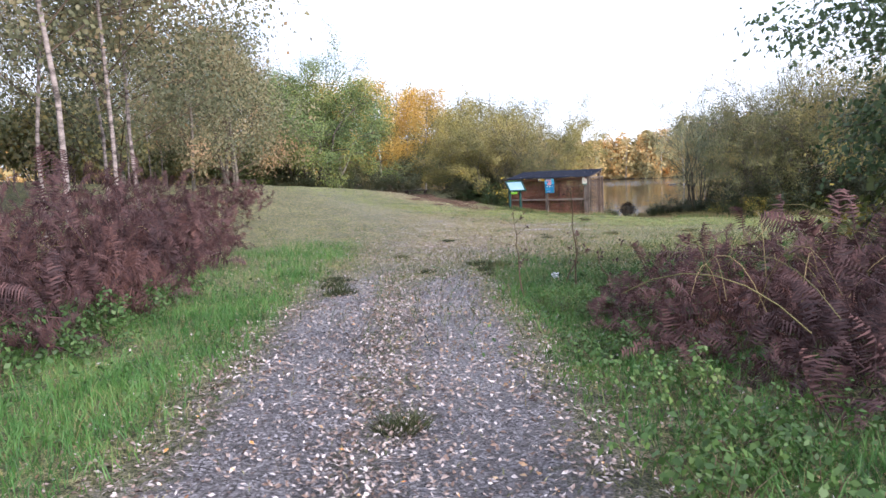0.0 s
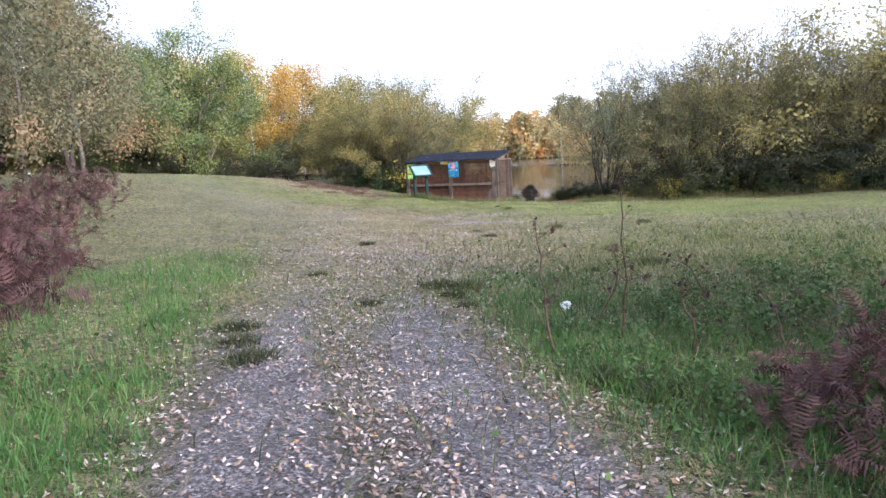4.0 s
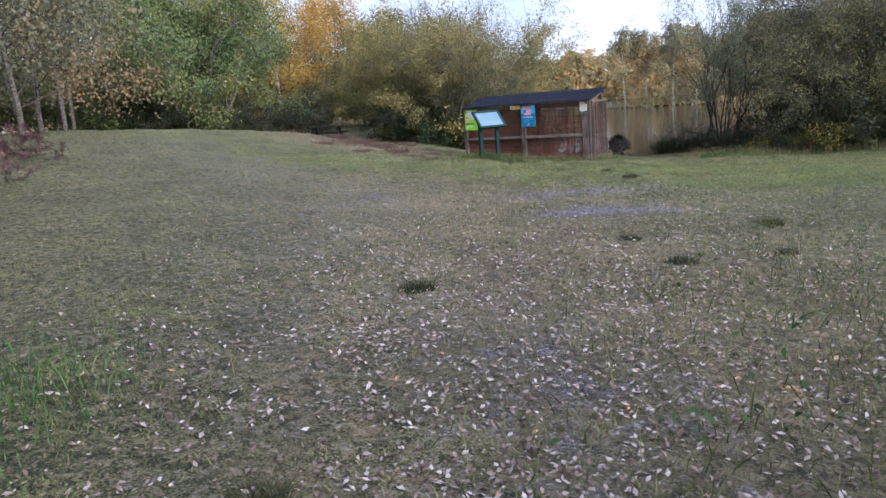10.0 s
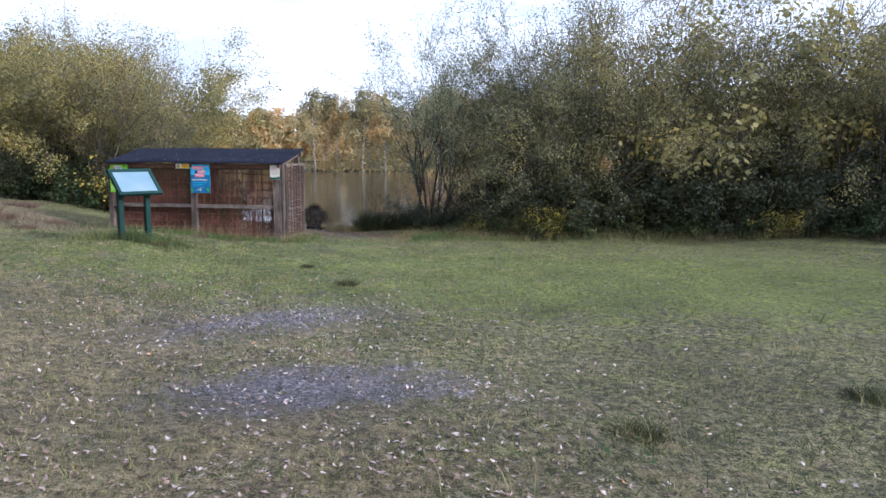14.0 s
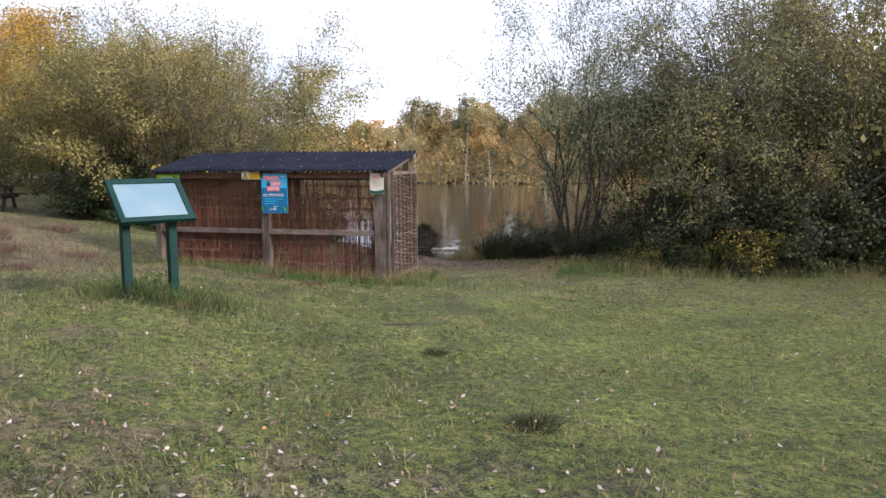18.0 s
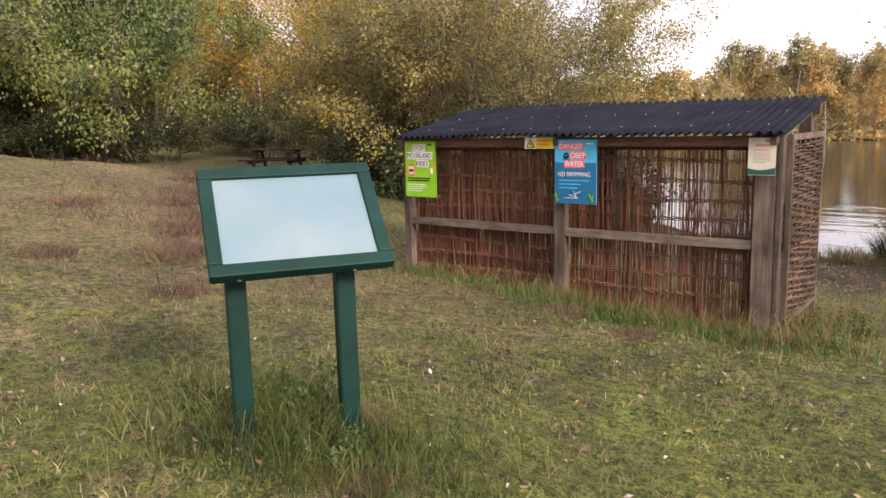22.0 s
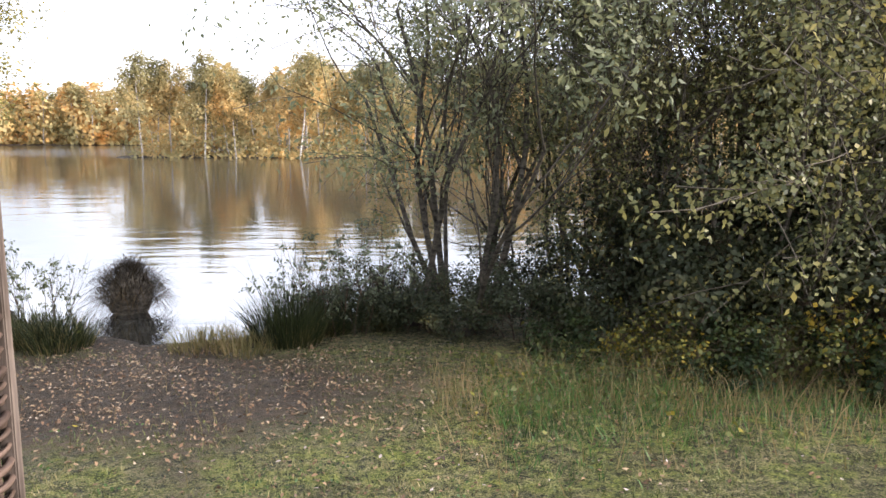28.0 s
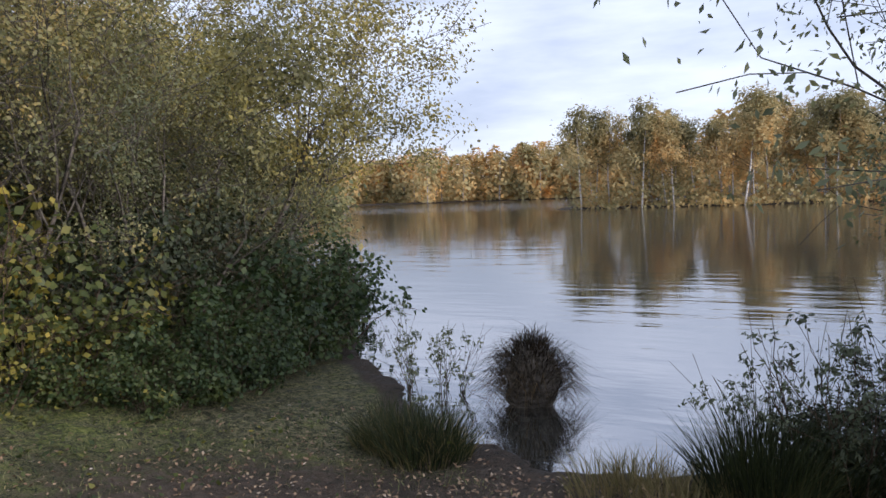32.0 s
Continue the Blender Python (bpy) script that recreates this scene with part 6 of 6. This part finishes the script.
grass_patch("lawn_grass", "short worn green turf blades across the clearing", 430000, (-7, 17, -28.5, 6.2), lawn, (0.018, 0.06), 0.006, "grass", 1.0, 3.4)
grass_patch("verge_grass", "longer tufted green grass along the track and round posts", 620000, (-5, 15, -29, 6), verge, (0.04, 0.17), 0.006, "lush_grass", 0.8, 3.0)
grass_patch("straw_grass", "bleached dry grass stems among the turf", 60000, (-9, 15, -29, 6), lambda x, y: np.clip(verge(x, y) * 0.5 + 0.5 * masks(x, y)[2], 0, 1) * on_land(x, y) * corridor(x * 0.7, y), (0.06, 0.24), 0.004, "dry_grass", 0.7)


grass_patch("post_grass", "long grass growing up against the shelter and its posts", 15000, (-4.2, 0.9, -0.6, 1.6), lambda x, y: np.clip((spot(x, y, -1.9, -0.15, 2.2, 0.3) + spot(x, y, 0.28, 0.5, 0.22, 0.8)) * (0.1 + 1.2 * clumpy(x, y, 5.0)), 0, 1) * on_land(x, y), (0.03, 0.18), 0.005, "tuft", 1.0)
grass_patch("post_straw", "dry grass and stalks against the shelter", 16000, (-4.2, 0.9, -0.7, 1.6), lambda x, y: np.clip(spot(x, y, -1.4, -0.2, 2.0, 0.25) + spot(x, y, 0.28, 0.3, 0.25, 0.8), 0, 1) * on_land(x, y), (0.05, 0.30), 0.0035, "dry_grass", 1.0)
grass_patch("board_grass", "dark tufted grass round the feet of the board", 14000, (-1.9, 0.4, -5.2, -3.5), lambda x, y: spot(x, y, LX, LY, 0.6, 0.4), (0.05, 0.20), 0.005, "tuft", 0.9)
grass_patch("bank_grass", "long grass and stalks where the field meets the bushes", 15000, (1.6, 13, 2.6, 5.8), lambda x, y: np.exp(-((y - 4.2) / 0.8) ** 2) * (0.3 + 0.7 * clumpy(x, y, 2.0)), (0.08, 0.36), 0.006, "dry_grass", 0.6)


def rough_field(x, y):
    """The uncut grass right of the track's end."""
    return spot(x, y, 10.6, -15.5, 3.2, 4.5, 0.2) * (0.3 + 0.7 * clumpy(x, y, 2.3)) * on_land(x, y)


grass_patch("rough_grass", "shin-high rough grass with weeds beside the field", 110000, (5, 17, -23, -6), rough_field, (0.05, 0.19), 0.007, "tuft", 1.2)
grass_patch("rough_straw", "pale seeding grass among the rough grass", 42000, (5, 17, -23, -6), rough_field, (0.06, 0.26), 0.005, "grass", 1.2)

grass_patch("heath", "low brown heather spread through rough grass", 17000, (-13, -2.5, -4.5, 4), lambda x, y: np.clip(spot(x, y, -6.5, -0.8, 3.8, 1.7, -0.45) * 1.6 * (clumpy(x, y, 1.6) - 0.25), 0, 1) * on_land(x, y), (0.06, 0.24), 0.007, "heather", 1.1)

dark = tuft(320, 420, 0.15, 0.135, 0.006, 1.0, "rush", "tuft_blades")
for i, (x, y, s) in enumerate(((7.2, -18.15, 1.2), (7.5, -18.1, 1.3), (7.55, -18.5, 0.8), (11.16, -24.65, 1.0), (7.2, -21.2, 1.3), (6.8, -20.9, 1.1), (6.4, -20.5, 1.2), (9.87, -20.7, 1.6), (10.3, -21.0, 1.4), (6.9, -19.1, 0.8), (7.9, -18.9, 0.7),
                               (5.1, -17.6, 0.9), (3.9, -14.6, 0.9), (5.9, -10.6, 1.0), (7.5, -9.7, 1.0), (5.6, -13.2, 0.8), (4.8, -12.0, 0.7), (6.3, -12.4, 0.7), (3.0, -6.2, 0.9), (8.4, -16.2, 1.0), (8.9, -15.4, 1.2), (8.0, -14.0, 1.0), (9.4, -12.6, 1.2), (2.0, -4.6, 0.6))):
    ob = thing("grass_tuft", "dark green grass tuft on the trodden ground", "grass", None, "grass tufts", data=dark)
    ob.location, ob.scale, ob.rotation_euler = (x, y, gz(x, y)), (s, s, s), (0, 0, i * 0.9)


def leaf_fall(name, label, n_, box_, chance, size, mat, spread=None):
    x, y = scatter(n_, *box_, chance, spread)
    P_ = np.stack([x, y, ground_z(x, y) + gr.uniform(0.006, 0.03, len(x))], 1)
    thing(name, label, "leaves", kind="stuff", data=mesh_of(name, *leaf_quads(P_, size, gr, 2.2, 0.5), M[mat]))


def fallen(x, y):
    g, mu, dr, mo, ba = masks(x, y)
    d, along = track_dist(x, y)
    near_track = np.exp(-(d / 1.3) ** 2) * (0.4 + 0.6 * (np.exp(-(d / 0.32) ** 2) + np.exp(-((d - 1.2) / 0.3) ** 2))) * (1 - 0.82 * step01(along, 0.27, 0.45))
    strewn = 0.75 * spot(x, y, 6.2, -16.5, 3.2, 3.0, 0.4) + 0.28 * spot(x, y, 4.6, -12.0, 3.2, 2.6, 0.4) + 0.3 * spot(x, y, 2.5, -8.5, 3, 2)
    return np.clip(1.0 * near_track * (0.45 + 0.55 * clumpy(x, y, 4.0)) + 0.6 * strewn * (0.2 + 0.8 * clumpy(x, y, 2.7)) + (0.012 + 0.05 * step01(-y, 8, 15)) * (0.25 + 0.75 * clumpy(x, y, 1.9)), 0, 1) * on_land(x, y) * (y < 3.5)


leaf_fall("fallen_leaves", "pale fallen birch leaves strewn over the track and turf", 330000, (-6, 17, -29, 6.3), fallen, 0.034, "litter", 2.4)
leaf_fall("bramble_litter", "rusty and tan fallen leaves under the lakeside willows", 26000, (-4.5, 4, 2.5, 7.2), lambda x, y: (0.25 + 0.75 * clumpy(x, y, 3.1)) * spot(x, y, -0.2, 5.2, 3.6, 1.6) * on_land(x, y, 0.1), 0.034, "lake_litter")
leaf_fall("yellow_leaves", "a few bright yellow fallen leaves on the grass", 2600, (-4, 9, -16, 6), lambda x, y: 0.35 * corridor(x, y) * on_land(x, y), 0.04, "gold_leaf")

leaf_fall("verge_litter", "tan and rusty fallen leaves caught in the rough grass", 26000, (6, 16, -27, -9), lambda x, y: np.clip(spot(x, y, 10.8, -18.5, 3.0, 5.0, 0.2) + 0.5 * verge(x, y), 0, 1) * (0.2 + 0.8 * clumpy(x, y, 2.1)), 0.04, "lake_litter")

leaf_fall("turf_litter", "small tan and brown fallen leaves on the mossy turf", 15000, (-4, 7, -9, 4.5), lambda x, y: 0.85 * corridor(x, y) * (0.15 + 0.85 * clumpy(x, y, 2.3)) * on_land(x, y), 0.032, "lake_litter")


def low_weeds(name, label, n_, box_, chance, size, high, mat):
    """Broad-leaved weeds: leaves held at several heights over the turf."""
    x, y = scatter(n_, *box_, chance)
    P_ = np.stack([x, y, ground_z(x, y) + gr.uniform(0.01, 1, len(x)) ** 1.5 * high], 1)
    thing(name, label, "weed", kind="stuff", data=mesh_of(name, *leaf_quads(P_, size, gr, 0.9, 0.6), M[mat]))


low_weeds("verge_weeds", "low broad-leaved green weeds in the verges of the track", 90000, (5.5, 15, -28, -9), lambda x, y: np.clip(0.9 * verge(x, y) + 0.7 * rough_field(x, y), 0, 1) * step01(clumpy(x, y, 3.3), 0.45, 0.8), 0.045, 0.16, "nettle_leaf")
low_weeds("bank_weeds", "leafy weeds and yellowing shoots before the lakeside bushes", 42000, (-6.5, 9, 2.2, 6.6), lambda x, y: np.clip(np.exp(-((y - 4.6) / 0.9) ** 2) * (x > 1.8) + spot(x, y, -4.6, 5.8, 1.2, 1.3), 0, 1) * step01(clumpy(x, y, 3.0), 0.35, 0.75) * on_land(x, y), 0.045, 0.22, "gold_leaf")
low_weeds("clover", "tiny clover leaves in the mossy turf", 60000, (-3, 8, -9, 4), lambda x, y: corridor(x, y) * step01(clumpy(x, y, 4.1), 0.5, 0.8) * on_land(x, y), 0.022, 0.03, "nettle_leaf")

wr = bmesh.new()
bmesh.ops.create_icosphere(wr, subdivisions=2, radius=0.042)
for v in wr.verts:
    v.co = Vector((v.co.x * 0.8, v.co.y * 1.7, v.co.z * 0.9)) * (1 + 1.1 * noise.noise(v.co * 28))
wx, wy = 8.85, -18.71
thing("crumpled_wrapper", "crumpled white plastic wrapper lying in the grass", "litter", pose(wx, wy, gz(wx, wy) + 0.055), data=bm_mesh("wrapper", wr, M["wrapper"]))
